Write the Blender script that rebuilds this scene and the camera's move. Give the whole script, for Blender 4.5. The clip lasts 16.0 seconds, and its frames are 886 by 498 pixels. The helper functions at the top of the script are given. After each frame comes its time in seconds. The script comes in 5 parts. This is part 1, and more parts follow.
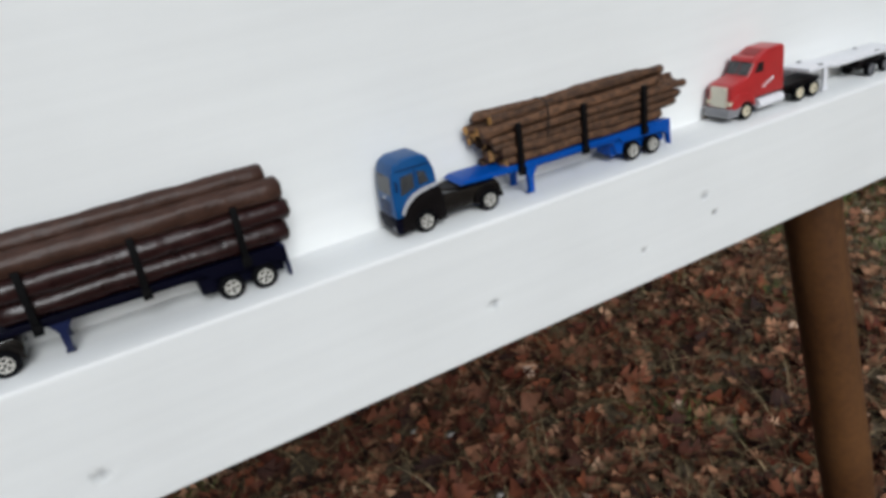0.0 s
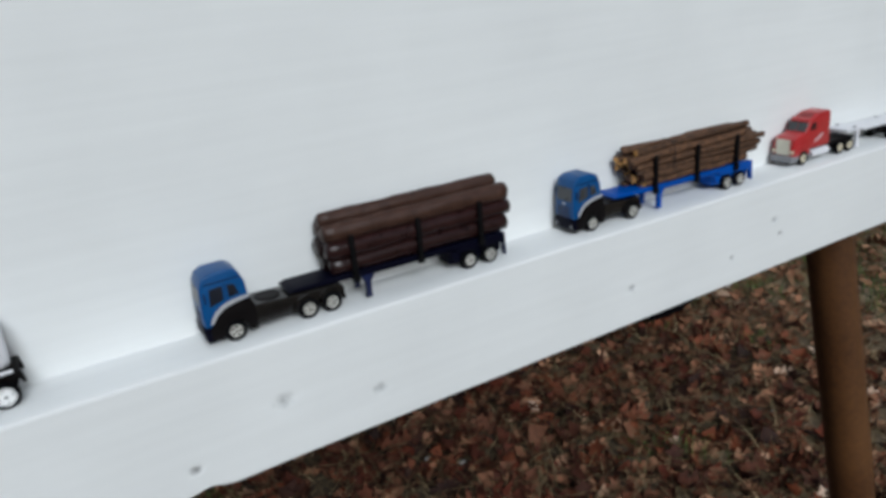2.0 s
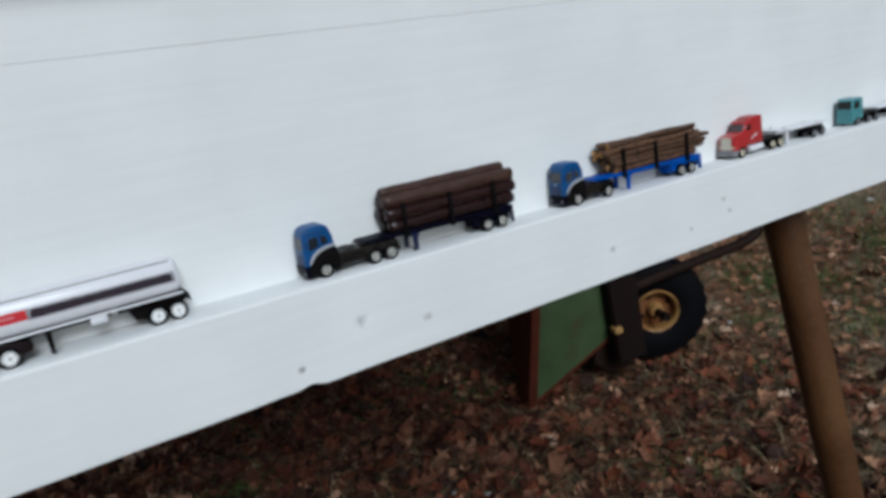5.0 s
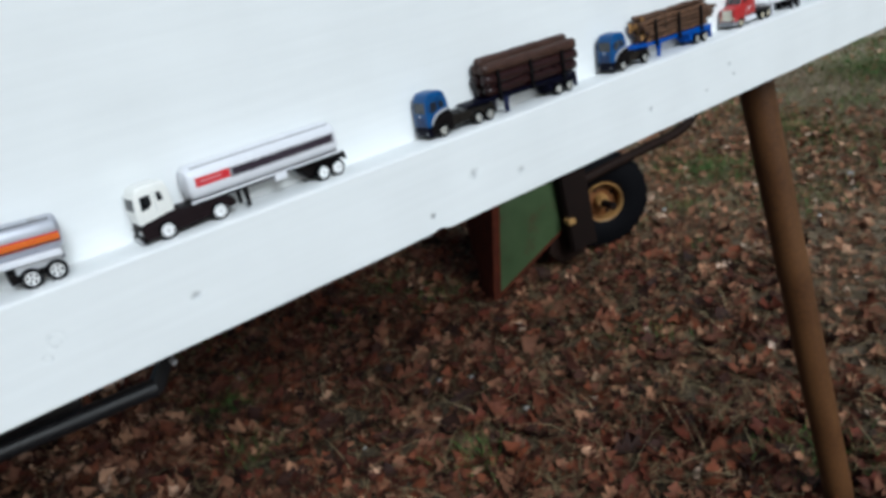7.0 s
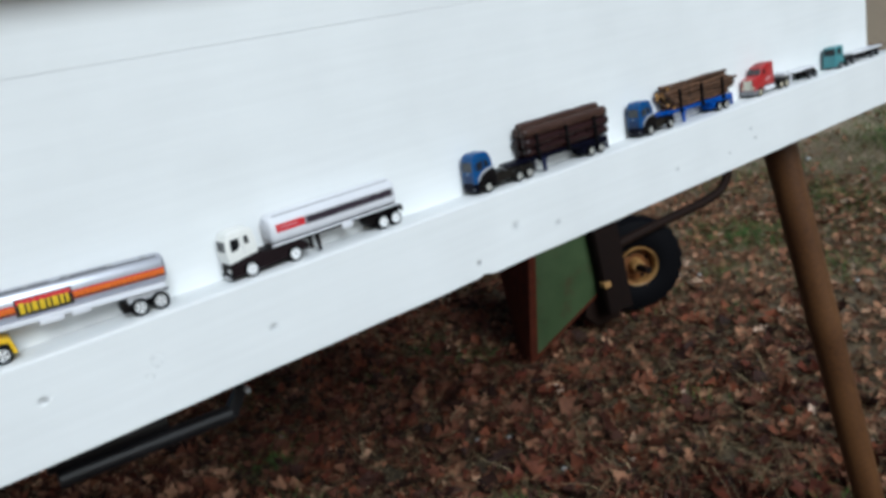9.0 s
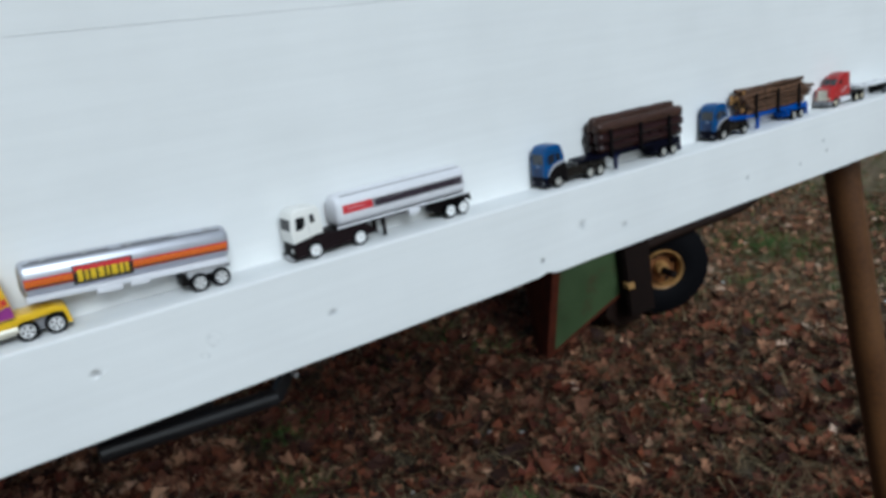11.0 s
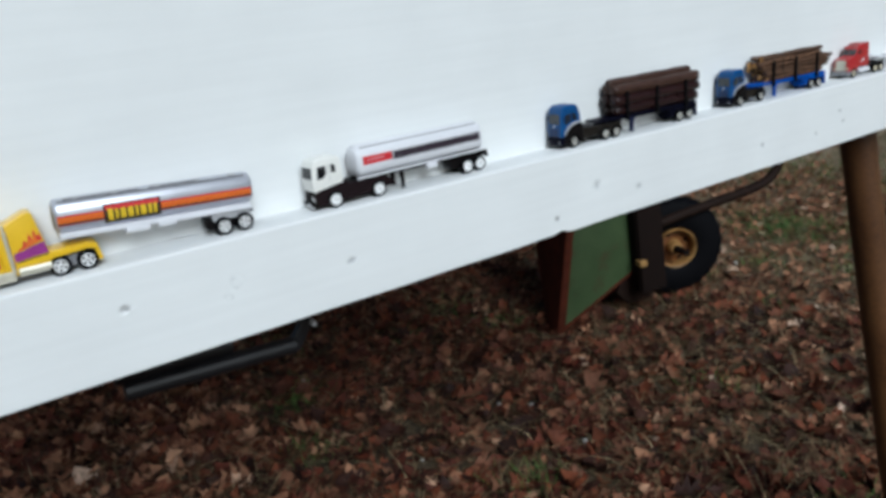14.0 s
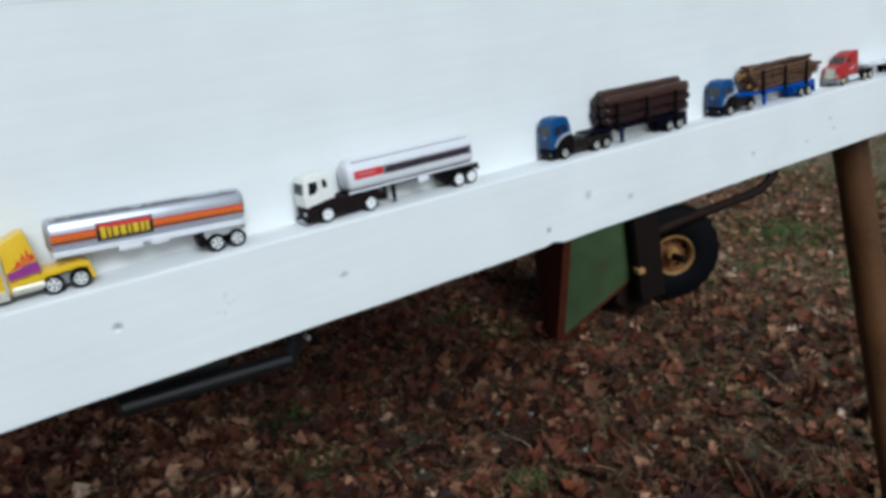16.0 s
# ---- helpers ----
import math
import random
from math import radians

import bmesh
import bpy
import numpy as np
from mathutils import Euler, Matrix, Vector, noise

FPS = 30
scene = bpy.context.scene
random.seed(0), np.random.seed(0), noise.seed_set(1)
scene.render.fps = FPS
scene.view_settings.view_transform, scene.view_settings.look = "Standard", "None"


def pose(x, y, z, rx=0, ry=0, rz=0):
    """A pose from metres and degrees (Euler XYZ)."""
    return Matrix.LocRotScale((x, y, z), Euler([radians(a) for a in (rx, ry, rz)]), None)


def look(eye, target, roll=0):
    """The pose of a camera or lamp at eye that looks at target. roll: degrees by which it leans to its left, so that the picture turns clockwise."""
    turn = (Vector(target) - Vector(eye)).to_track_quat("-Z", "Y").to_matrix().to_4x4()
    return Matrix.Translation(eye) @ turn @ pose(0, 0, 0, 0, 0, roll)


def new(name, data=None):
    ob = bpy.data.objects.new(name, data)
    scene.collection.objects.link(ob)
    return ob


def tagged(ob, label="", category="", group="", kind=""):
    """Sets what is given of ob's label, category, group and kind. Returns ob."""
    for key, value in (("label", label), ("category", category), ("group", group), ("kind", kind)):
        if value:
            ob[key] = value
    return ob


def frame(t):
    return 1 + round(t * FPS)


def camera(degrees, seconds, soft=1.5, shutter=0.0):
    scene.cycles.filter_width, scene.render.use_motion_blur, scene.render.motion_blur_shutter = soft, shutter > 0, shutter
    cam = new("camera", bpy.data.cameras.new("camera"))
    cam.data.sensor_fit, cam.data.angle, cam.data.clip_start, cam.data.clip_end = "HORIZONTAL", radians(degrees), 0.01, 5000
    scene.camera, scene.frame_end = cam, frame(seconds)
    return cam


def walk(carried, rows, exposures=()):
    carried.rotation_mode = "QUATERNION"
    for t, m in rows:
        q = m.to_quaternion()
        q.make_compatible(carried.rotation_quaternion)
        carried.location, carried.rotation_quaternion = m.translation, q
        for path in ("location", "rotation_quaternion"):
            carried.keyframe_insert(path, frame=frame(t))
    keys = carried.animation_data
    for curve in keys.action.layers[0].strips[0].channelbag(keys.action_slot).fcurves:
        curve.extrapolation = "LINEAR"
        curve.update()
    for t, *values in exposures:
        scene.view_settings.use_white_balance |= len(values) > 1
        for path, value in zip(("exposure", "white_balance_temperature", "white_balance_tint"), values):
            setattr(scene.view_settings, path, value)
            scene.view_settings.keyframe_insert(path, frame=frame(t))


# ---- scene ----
cam = camera(62.6, 16.0, soft=3.8)
PATH = [
    (0, (-0.17, -0.348, 1.348), (0.627, 1.291, 0.524), -8.7),
    (0.5, (-0.179, -0.413, 1.352), (0.528, 1.319, 0.645), -8.2),
    (1, (-0.245, -0.44, 1.342), (0.492, 1.282, 0.641), -6.2),
    (1.5, (-0.344, -0.432, 1.372), (0.514, 1.23, 0.665), -4.3),
    (2, (-0.378, -0.41, 1.383), (0.536, 1.225, 0.683), -5.1),
    (2.5, (-0.397, -0.411, 1.39), (0.555, 1.209, 0.707), -7.1),
    (3, (-0.428, -0.426, 1.384), (0.547, 1.18, 0.7), -7.7),
    (3.5, (-0.469, -0.44, 1.378), (0.506, 1.171, 0.705), -8.0),
    (6, (-0.562, -0.636, 1.338), (0.37, 1.084, 0.922), -8.2),
    (6.5, (-0.693, -0.576, 1.352), (0.315, 1.05, 0.77), -8.3),
    (7, (-0.739, -0.572, 1.348), (0.339, 0.946, 0.618), -11.0),
    (7.5, (-0.778, -0.594, 1.347), (0.339, 0.928, 0.687), -11.4),
    (8, (-0.796, -0.633, 1.344), (0.329, 0.902, 0.73), -11.8),
    (8.5, (-0.786, -0.648, 1.339), (0.352, 0.887, 0.75), -11.8),
    (9, (-0.802, -0.632, 1.353), (0.266, 0.972, 0.817), -11.3),
    (11.5, (-0.826, -0.565, 1.359), (0.208, 1.044, 0.777), -6.7),
    (12, (-0.826, -0.566, 1.358), (0.2, 1.046, 0.765), -6.7),
    (12.5, (-0.826, -0.565, 1.352), (0.202, 1.037, 0.737), -6.3),
    (13, (-0.834, -0.574, 1.348), (0.174, 1.038, 0.727), -6.9),
    (13.5, (-0.844, -0.579, 1.341), (0.147, 1.043, 0.717), -6.3),
    (14, (-0.844, -0.584, 1.339), (0.149, 1.038, 0.72), -6.3),
    (14.5, (-0.846, -0.589, 1.338), (0.151, 1.034, 0.73), -6.3),
    (15, (-0.847, -0.591, 1.343), (0.14, 1.044, 0.749), -6.2),
    (15.5, (-0.838, -0.59, 1.342), (0.164, 1.034, 0.743), -6.9),
    (16, (-0.839, -0.591, 1.343), (0.161, 1.036, 0.748), -7.0),
]
EXPOSURES = [(0.0, -0.26, 5970, 6), (2.0, -0.43, 5760, 4), (3.5, -0.51, 5620, 4), (6.0, -0.4, 5570, 2), (6.5, -0.49, 5370, 1), (7.0, -0.12, 5570, 2), (7.5, -0.11, 5620, 3), (9.0, -0.15, 5560, 2), (11.4, -0.4, 5440, 1), (12.2, -0.37, 5460, 1), (13.0, -0.21, 5610, 2), (16.0, -0.26, 5480, 1)]
walk(cam, [(t, look(eye, target, roll)) for t, eye, target, roll in PATH], EXPOSURES)

# ---- light: overcast sky, broad soft sun from the front ----
SUN_ELEVATION, SUN_AZIMUTH = 35.5, 190.0
world = bpy.data.worlds.new("overcast_sky")
scene.world = world
world.use_nodes = True
wn, wl = world.node_tree.nodes, world.node_tree.links
wn.clear()
sky = wn.new("ShaderNodeTexSky")
sky.sky_type, sky.sun_disc = "NISHITA", False
sky.sun_elevation, sky.sun_rotation = radians(SUN_ELEVATION), radians(SUN_AZIMUTH)
sky.air_density, sky.dust_density, sky.ozone_density = 1.0, 4.0, 1.0
bg, wout = wn.new("ShaderNodeBackground"), wn.new("ShaderNodeOutputWorld")
bg.inputs["Strength"].default_value = 0.05
wl.new(sky.outputs[0], bg.inputs["Color"])
wl.new(bg.outputs[0], wout.inputs["Surface"])
sun_data = bpy.data.lights.new("sun", "SUN")
sun_data.energy, sun_data.angle, sun_data.color = 3.0, radians(26), (1.0, 0.98, 0.96)
sun = new("sun", sun_data)
_az, _el = radians(SUN_AZIMUTH), radians(SUN_ELEVATION)
_to_sun = Vector((math.sin(_az) * math.cos(_el), math.cos(_az) * math.cos(_el), math.sin(_el)))
sun.matrix_world = look(_to_sun * 20, (0, 0, 0))


# ---- materials ----
def material(name, color, rough=0.5, metal=0.0, vary=0.15, scale=60.0, bump=0.0, fine=400.0, spec=0.5, random_by="", coat=0.0, second=None):
    """A procedural surface: colour varied at two scales, roughness varied, fine relief."""
    m = bpy.data.materials.new(name)
    m.use_nodes = True
    n, l = m.node_tree.nodes, m.node_tree.links
    b = n["Principled BSDF"]
    tc = n.new("ShaderNodeTexCoord")
    big, small = n.new("ShaderNodeTexNoise"), n.new("ShaderNodeTexNoise")
    big.inputs["Scale"].default_value, big.inputs["Detail"].default_value = scale, 4
    small.inputs["Scale"].default_value, small.inputs["Detail"].default_value = fine, 3
    for t in (big, small):
        l.new(tc.outputs["Object"], t.inputs["Vector"])
    mix = n.new("ShaderNodeMath")
    mix.operation = "MULTIPLY_ADD"
    mix.inputs[1].default_value = 0.4
    l.new(small.outputs["Fac"], mix.inputs[0])
    scaled = n.new("ShaderNodeMath")
    scaled.operation = "MULTIPLY"
    scaled.inputs[1].default_value = 0.6
    l.new(big.outputs["Fac"], scaled.inputs[0])
    l.new(scaled.outputs[0], mix.inputs[2])
    ramp = n.new("ShaderNodeValToRGB")
    c = Vector(color)
    dark, light = c * (1 - vary), c * (1 + vary)
    if second:
        light = Vector(second)
    ramp.color_ramp.elements[0].position, ramp.color_ramp.elements[1].position = 0.3, 0.7
    ramp.color_ramp.elements[0].color = (*dark, 1)
    ramp.color_ramp.elements[1].color = (*[min(v, 0.95) for v in light], 1)
    l.new(mix.outputs[0], ramp.inputs[0])
    out = ramp.outputs[0]
    if random_by:
        src = n.new("ShaderNodeNewGeometry").outputs["Random Per Island"] if random_by == "island" else n.new("ShaderNodeObjectInfo").outputs["Random"]
        hsv = n.new("ShaderNodeHueSaturation")
        mr = n.new("ShaderNodeMapRange")
        mr.inputs["To Min"].default_value, mr.inputs["To Max"].default_value = 0.6, 1.4
        l.new(src, mr.inputs["Value"])
        l.new(mr.outputs[0], hsv.inputs["Value"])
        l.new(out, hsv.inputs["Color"])
        out = hsv.outputs[0]
    l.new(out, b.inputs["Base Color"])
    rr = n.new("ShaderNodeMapRange")
    rr.inputs["To Min"].default_value, rr.inputs["To Max"].default_value = max(rough - 0.1, 0.03), min(rough + 0.1, 1)
    l.new(big.outputs["Fac"], rr.inputs["Value"])
    l.new(rr.outputs[0], b.inputs["Roughness"])
    b.inputs["Metallic"].default_value = metal
    b.inputs["Specular IOR Level"].default_value = spec
    b.inputs["Coat Weight"].default_value = coat
    if bump:
        bp = n.new("ShaderNodeBump")
        bp.inputs["Strength"].default_value, bp.inputs["Distance"].default_value = 0.6, bump
        l.new(mix.outputs[0], bp.inputs["Height"])
        l.new(bp.outputs[0], b.inputs["Normal"])
    return m


def painted_wood(name, color, knots=()):
    """White paint over sawn softwood: long grain relief, brush marks, darker spots at the knots."""
    m = bpy.data.materials.new(name)
    m.use_nodes = True
    n, l = m.node_tree.nodes, m.node_tree.links
    b = n["Principled BSDF"]
    tc = n.new("ShaderNodeTexCoord")
    stretch = n.new("ShaderNodeMapping")
    stretch.inputs["Scale"].default_value = (6, 120, 160)
    l.new(tc.outputs["Object"], stretch.inputs["Vector"])
    grain, cloud = n.new("ShaderNodeTexNoise"), n.new("ShaderNodeTexNoise")
    grain.inputs["Scale"].default_value, grain.inputs["Detail"].default_value = 1.0, 5
    cloud.inputs["Scale"].default_value, cloud.inputs["Detail"].default_value = 9.0, 4
    l.new(stretch.outputs[0], grain.inputs["Vector"])
    l.new(tc.outputs["Object"], cloud.inputs["Vector"])
    add = n.new("ShaderNodeMath")
    add.operation = "MULTIPLY_ADD"
    add.inputs[1].default_value = 0.35
    l.new(grain.outputs["Fac"], add.inputs[0])
    half = n.new("ShaderNodeMath")
    half.operation = "MULTIPLY"
    half.inputs[1].default_value = 0.65
    l.new(cloud.outputs["Fac"], half.inputs[0])
    l.new(half.outputs[0], add.inputs[2])
    ramp = n.new("ShaderNodeValToRGB")
    c = Vector(color)
    ramp.color_ramp.elements[0].position, ramp.color_ramp.elements[1].position = 0.3, 0.65
    ramp.color_ramp.elements[0].color, ramp.color_ramp.elements[1].color = (*(c * 0.92), 1), (*c, 1)
    l.new(add.outputs[0], ramp.inputs[0])
    out = ramp.outputs[0]
    for kx, kz, kr, strength in knots:
        centred = n.new("ShaderNodeVectorMath")
        centred.operation = "SUBTRACT"
        centred.inputs[1].default_value = (kx - 0.35 * kr, 0, kz + 0.30 * kr)
        l.new(tc.outputs["Object"], centred.inputs[0])
        flat = n.new("ShaderNodeVectorMath")
        flat.operation = "MULTIPLY"
        flat.inputs[1].default_value = (0.75, 0, 1)
        l.new(centred.outputs[0], flat.inputs[0])
        dist = n.new("ShaderNodeVectorMath")
        dist.operation = "LENGTH"
        l.new(flat.outputs[0], dist.inputs[0])
        wob = n.new("ShaderNodeTexNoise")
        wob.inputs["Scale"].default_value = 180
        l.new(tc.outputs["Object"], wob.inputs["Vector"])
        ragged = n.new("ShaderNodeMath")
        ragged.operation = "MULTIPLY_ADD"
        ragged.inputs[1].default_value = kr * 1.2
        l.new(wob.outputs["Fac"], ragged.inputs[0])
        l.new(dist.outputs["Value"], ragged.inputs[2])
        if strength <= 0.35:
            # a painted-over knot shows as a soft ring
            off = n.new("ShaderNodeMath")
            off.operation = "SUBTRACT"
            off.inputs[1].default_value = kr * 1.5
            l.new(ragged.outputs[0], off.inputs[0])
            ragged = n.new("ShaderNodeMath")
            ragged.operation = "ABSOLUTE"
            l.new(off.outputs[0], ragged.inputs[0])
        edge = n.new("ShaderNodeMapRange")
        edge.inputs["From Min"].default_value, edge.inputs["From Max"].default_value = (0.0, kr * 0.5) if strength <= 0.35 else (kr * 0.6, kr * 1.5)
        edge.inputs["To Min"].default_value, edge.inputs["To Max"].default_value = min(strength * (1.0 if strength <= 0.35 else 1.3), 1.0), 0.0
        l.new(ragged.outputs[0], edge.inputs["Value"])
        mixc = n.new("ShaderNodeMix")
        mixc.data_type = "RGBA"
        mixc.inputs[7].default_value = (0.05, 0.05, 0.05, 1) if strength > 0.5 else (0.16, 0.17, 0.18, 1)
        knot_dark = edge.outputs[0]
        if strength <= 0.35:
            broken, gaps = n.new("ShaderNodeTexNoise"), n.new("ShaderNodeMapRange")
            broken.inputs["Scale"].default_value = 110
            l.new(tc.outputs["Object"], broken.inputs["Vector"])
            gaps.inputs["From Min"].default_value, gaps.inputs["From Max"].default_value = 0.42, 0.62
            l.new(broken.outputs["Fac"], gaps.inputs["Value"])
            both = n.new("ShaderNodeMath")
            both.operation = "MULTIPLY"
            l.new(knot_dark, both.inputs[0])
            l.new(gaps.outputs[0], both.inputs[1])
            knot_dark = both.outputs[0]
        l.new(knot_dark, mixc.inputs[0])
        l.new(out, mixc.inputs[6])
        out = mixc.outputs[2]
    l.new(out, b.inputs["Base Color"])
    b.inputs["Roughness"].default_value = 0.55
    b.inputs["Specular IOR Level"].default_value = 0.25
    bp = n.new("ShaderNodeBump")
    bp.inputs["Strength"].default_value, bp.inputs["Distance"].default_value = 0.3, 0.00035
    l.new(add.outputs[0], bp.inputs["Height"])
    l.new(bp.outputs[0], b.inputs["Normal"])
    return m


# knots and nail dents of the ledge board: x, height on the board, radius, darkness
TOP, BOARD = 1.18, 0.089
KNOTS = [(0.030, 1.123, 0.0045, 0.45), (0.155, 1.117, 0.0030, 0.55), (0.214, 1.140, 0.0042, 0.42), (0.224, 1.124, 0.0032, 0.52),
         (-0.273, 1.134, 0.0068, 0.38), (-0.206, 1.118, 0.0056, 0.38), (-0.335, 1.109, 0.0044, 0.55), (-0.583, 1.130, 0.0045, 0.45),
         (-0.6895, 1.140, 0.0052, 0.22), (-0.700, 1.130, 0.0026, 0.22), (-0.7785, 1.144, 0.0040, 0.85)]
WHITE = painted_wood("white_painted_wood", (0.79, 0.80, 0.80))
WHITE_BOARD = painted_wood("white_painted_board", (0.79, 0.80, 0.80), KNOTS)
BLUE = material("blue_plastic", (0.003, 0.062, 0.205), 0.40, vary=0.16, scale=90, spec=0.35)
BLUE_DARK = material("dark_blue_plastic", (0.002, 0.007, 0.045), 0.4, vary=0.12, scale=90)
BLUE_BRIGHT = material("bright_blue_plastic", (0.002, 0.062, 0.33), 0.42, vary=0.12, scale=90, spec=0.22)
NAVY = material("navy_black_plastic", (0.0016, 0.0017, 0.0075), 0.5, vary=0.2, scale=90, spec=0.07)
BLACK = material("black_plastic", (0.0036, 0.0026, 0.0028), 0.5, vary=0.25, scale=120, spec=0.11)
GLOSS_BLACK = material("glossy_black_plastic", (0.0055, 0.0045, 0.004), 0.24, vary=0.25, scale=140, bump=0.0012, fine=500, spec=0.55)
STAKE = material("black_plastic_stake", (0.003, 0.003, 0.0035), 0.5, vary=0.25, scale=120, spec=0.11)
RUBBER = material("black_rubber", (0.0035, 0.0035, 0.0045), 0.7, vary=0.25, scale=200, bump=0.0002, spec=0.06)
GLASS = material("dark_window_plastic", (0.006, 0.007, 0.009), 0.28, vary=0.1, scale=100, spec=0.35)
GREY_GLASS = material("grey_window_plastic", (0.040, 0.043, 0.047), 0.28, vary=0.1, scale=100)
DARK_RED = material("dark_red_plastic", (0.22, 0.012, 0.014), 0.45, vary=0.15, scale=90)
SMOKE = material("smoked_window_plastic", (0.013, 0.015, 0.022), 0.3, vary=0.1, scale=100, coat=0.05, spec=0.3)
CHROME = material("chrome_plating", (0.64, 0.64, 0.65), 0.24, 1.0, vary=0.08, scale=150)
WHEEL_PLATE = material("bright_plated_wheel", (0.86, 0.86, 0.86), 0.3, 0.4, vary=0.06, scale=150)
HUB = material("plated_hub_plastic", (0.62, 0.60, 0.55), 0.35, 0.25, vary=0.08, scale=200)
WHITE_HUB = material("white_hub_plastic", (0.80, 0.80, 0.80), 0.35, vary=0.05, scale=200)
CAB_WHITE = material("warm_white_plastic", (0.80, 0.79, 0.75), 0.35, vary=0.04, scale=80, coat=0.1)
CHASSIS_BROWN = material("brownish_black_plastic", (0.0105, 0.0058, 0.0068), 0.5, vary=0.25, scale=120, spec=0.12)
WHITE_PLASTIC = material("white_plastic", (0.72, 0.72, 0.755), 0.32, vary=0.04, scale=80, coat=0.2)
PALE_GREY = material("pale_grey_plastic", (0.40, 0.40, 0.415), 0.35, vary=0.08, scale=90)
GREY_PLASTIC = material("grey_plastic", (0.20, 0.20, 0.215), 0.45, vary=0.1, scale=100)
SILVER = material("silver_plated_tank", (0.53, 0.54, 0.59), 0.42, 0.6, vary=0.06, scale=60)
BRASSY = material("dull_gold_plating", (0.34, 0.28, 0.17), 0.4, 0.6, vary=0.12, scale=80)
RED = material("red_plastic", (0.38, 0.016, 0.019), 0.35, vary=0.12, scale=90, coat=0.2)
RED_INK = material("red_print", (0.55, 0.02, 0.03), 0.45, vary=0.08, scale=90)
PINK_INK = material("pale_pink_print", (0.62, 0.25, 0.27), 0.45, vary=0.08, scale=90)
ORANGE_INK = material("orange_print", (0.70, 0.17, 0.015), 0.45, vary=0.08, scale=90)
PURPLE_INK = material("purple_print", (0.26, 0.03, 0.22), 0.45, vary=0.15, scale=90)
YELLOW_INK = material("yellow_print", (0.75, 0.52, 0.02), 0.45, vary=0.1, scale=90)
BLACK_INK = material("black_print", (0.02, 0.013, 0.012), 0.5, vary=0.15, scale=90)
MAROON_INK = material("dark_brown_print", (0.024, 0.014, 0.024), 0.45, vary=0.15, scale=90)
YELLOW = material("yellow_enamel", (0.75, 0.47, 0.012), 0.3, vary=0.08, scale=80, coat=0.3)
TEAL = material("teal_plastic", (0.07, 0.245, 0.27), 0.35, vary=0.12, scale=80, coat=0.2)
GRILLE = material("pale_plated_grille", (0.60, 0.57, 0.47), 0.35, 0.3, vary=0.08, scale=120)
CREAM = material("cream_plastic", (0.62, 0.56, 0.42), 0.4, vary=0.08, scale=80)
BARK = material("twig_bark", (0.018, 0.008, 0.005), 0.7, vary=0.6, scale=200, bump=0.0012, fine=600, random_by="object", second=(0.150, 0.076, 0.040), spec=0.3)
CUT = material("fresh_cut_wood", (0.62, 0.33, 0.10), 0.8, vary=0.3, scale=300, random_by="object")
LOG_BROWN = material("brown_plastic_log", (0.034, 0.015, 0.010), 0.45, vary=0.4, scale=90, bump=0.0016, fine=420, random_by="object", second=(0.054, 0.026, 0.018), spec=0.3)
LOG_DARK = material("dark_glossy_plastic_log", (0.013, 0.0045, 0.0045), 0.3, vary=0.45, scale=110, bump=0.0012, fine=300, random_by="object", second=(0.023, 0.0085, 0.008), spec=0.28)
THREAD = material("dark_thread", (0.02, 0.014, 0.012), 0.9, vary=0.2, scale=300)
LEG = material("brown_painted_pipe", (0.064, 0.023, 0.009), 0.45, vary=0.35, scale=7, bump=0.0008, fine=120, second=(0.128, 0.056, 0.018))
BLACK_PIPE = material("black_vinyl_tube", (0.007, 0.007, 0.009), 0.45, vary=0.3, scale=40, spec=0.55)
GREEN_STEEL = material("green_painted_steel", (0.034, 0.064, 0.022), 0.6, vary=0.25, scale=9, bump=0.0006, second=(0.058, 0.088, 0.036), spec=0.3)


def rust_blotches(m, colour, amount):
    """Lets rust through a painted material in ragged blotches."""
    n, l = m.node_tree.nodes, m.node_tree.links
    b = n["Principled BSDF"]
    old = b.inputs["Base Color"].links[0].from_socket
    tc, tex, edge, mix = n.new("ShaderNodeTexCoord"), n.new("ShaderNodeTexNoise"), n.new("ShaderNodeMapRange"), n.new("ShaderNodeMix")
    tex.inputs["Scale"].default_value, tex.inputs["Detail"].default_value, tex.inputs["Roughness"].default_value = 7.0, 8, 0.65
    l.new(tc.outputs["Object"], tex.inputs["Vector"])
    edge.inputs["From Min"].default_value, edge.inputs["From Max"].default_value = amount, amount + 0.12
    edge.inputs["To Max"].default_value = 0.75
    l.new(tex.outputs["Fac"], edge.inputs["Value"])
    mix.data_type = "RGBA"
    mix.inputs[7].default_value = (*colour, 1)
    l.new(edge.outputs[0], mix.inputs[0])
    l.new(old, mix.inputs[6])
    l.new(mix.outputs[2], b.inputs["Base Color"])


RUST = material("rusty_steel", (0.058, 0.0125, 0.0055), 0.85, spec=0.15, vary=0.45, scale=25, bump=0.001, fine=150)
DARK_STEEL = material("dark_rusted_steel", (0.0075, 0.0036, 0.0026), 0.85, vary=0.4, scale=25, bump=0.001, fine=150, spec=0.15)
BLACK_STEEL = material("black_painted_steel", (0.013, 0.0065, 0.0045), 0.7, vary=0.35, scale=25, bump=0.0006, fine=150, spec=0.12)
RIM_YELLOW = material("yellow_painted_rim", (0.21, 0.08, 0.016), 0.5, vary=0.35, scale=16, second=(0.47, 0.28, 0.095))
RIM_RUST = material("rusted_orange_steel", (0.085, 0.026, 0.006), 0.7, vary=0.4, scale=22, bump=0.001, fine=150, second=(0.25, 0.092, 0.017))
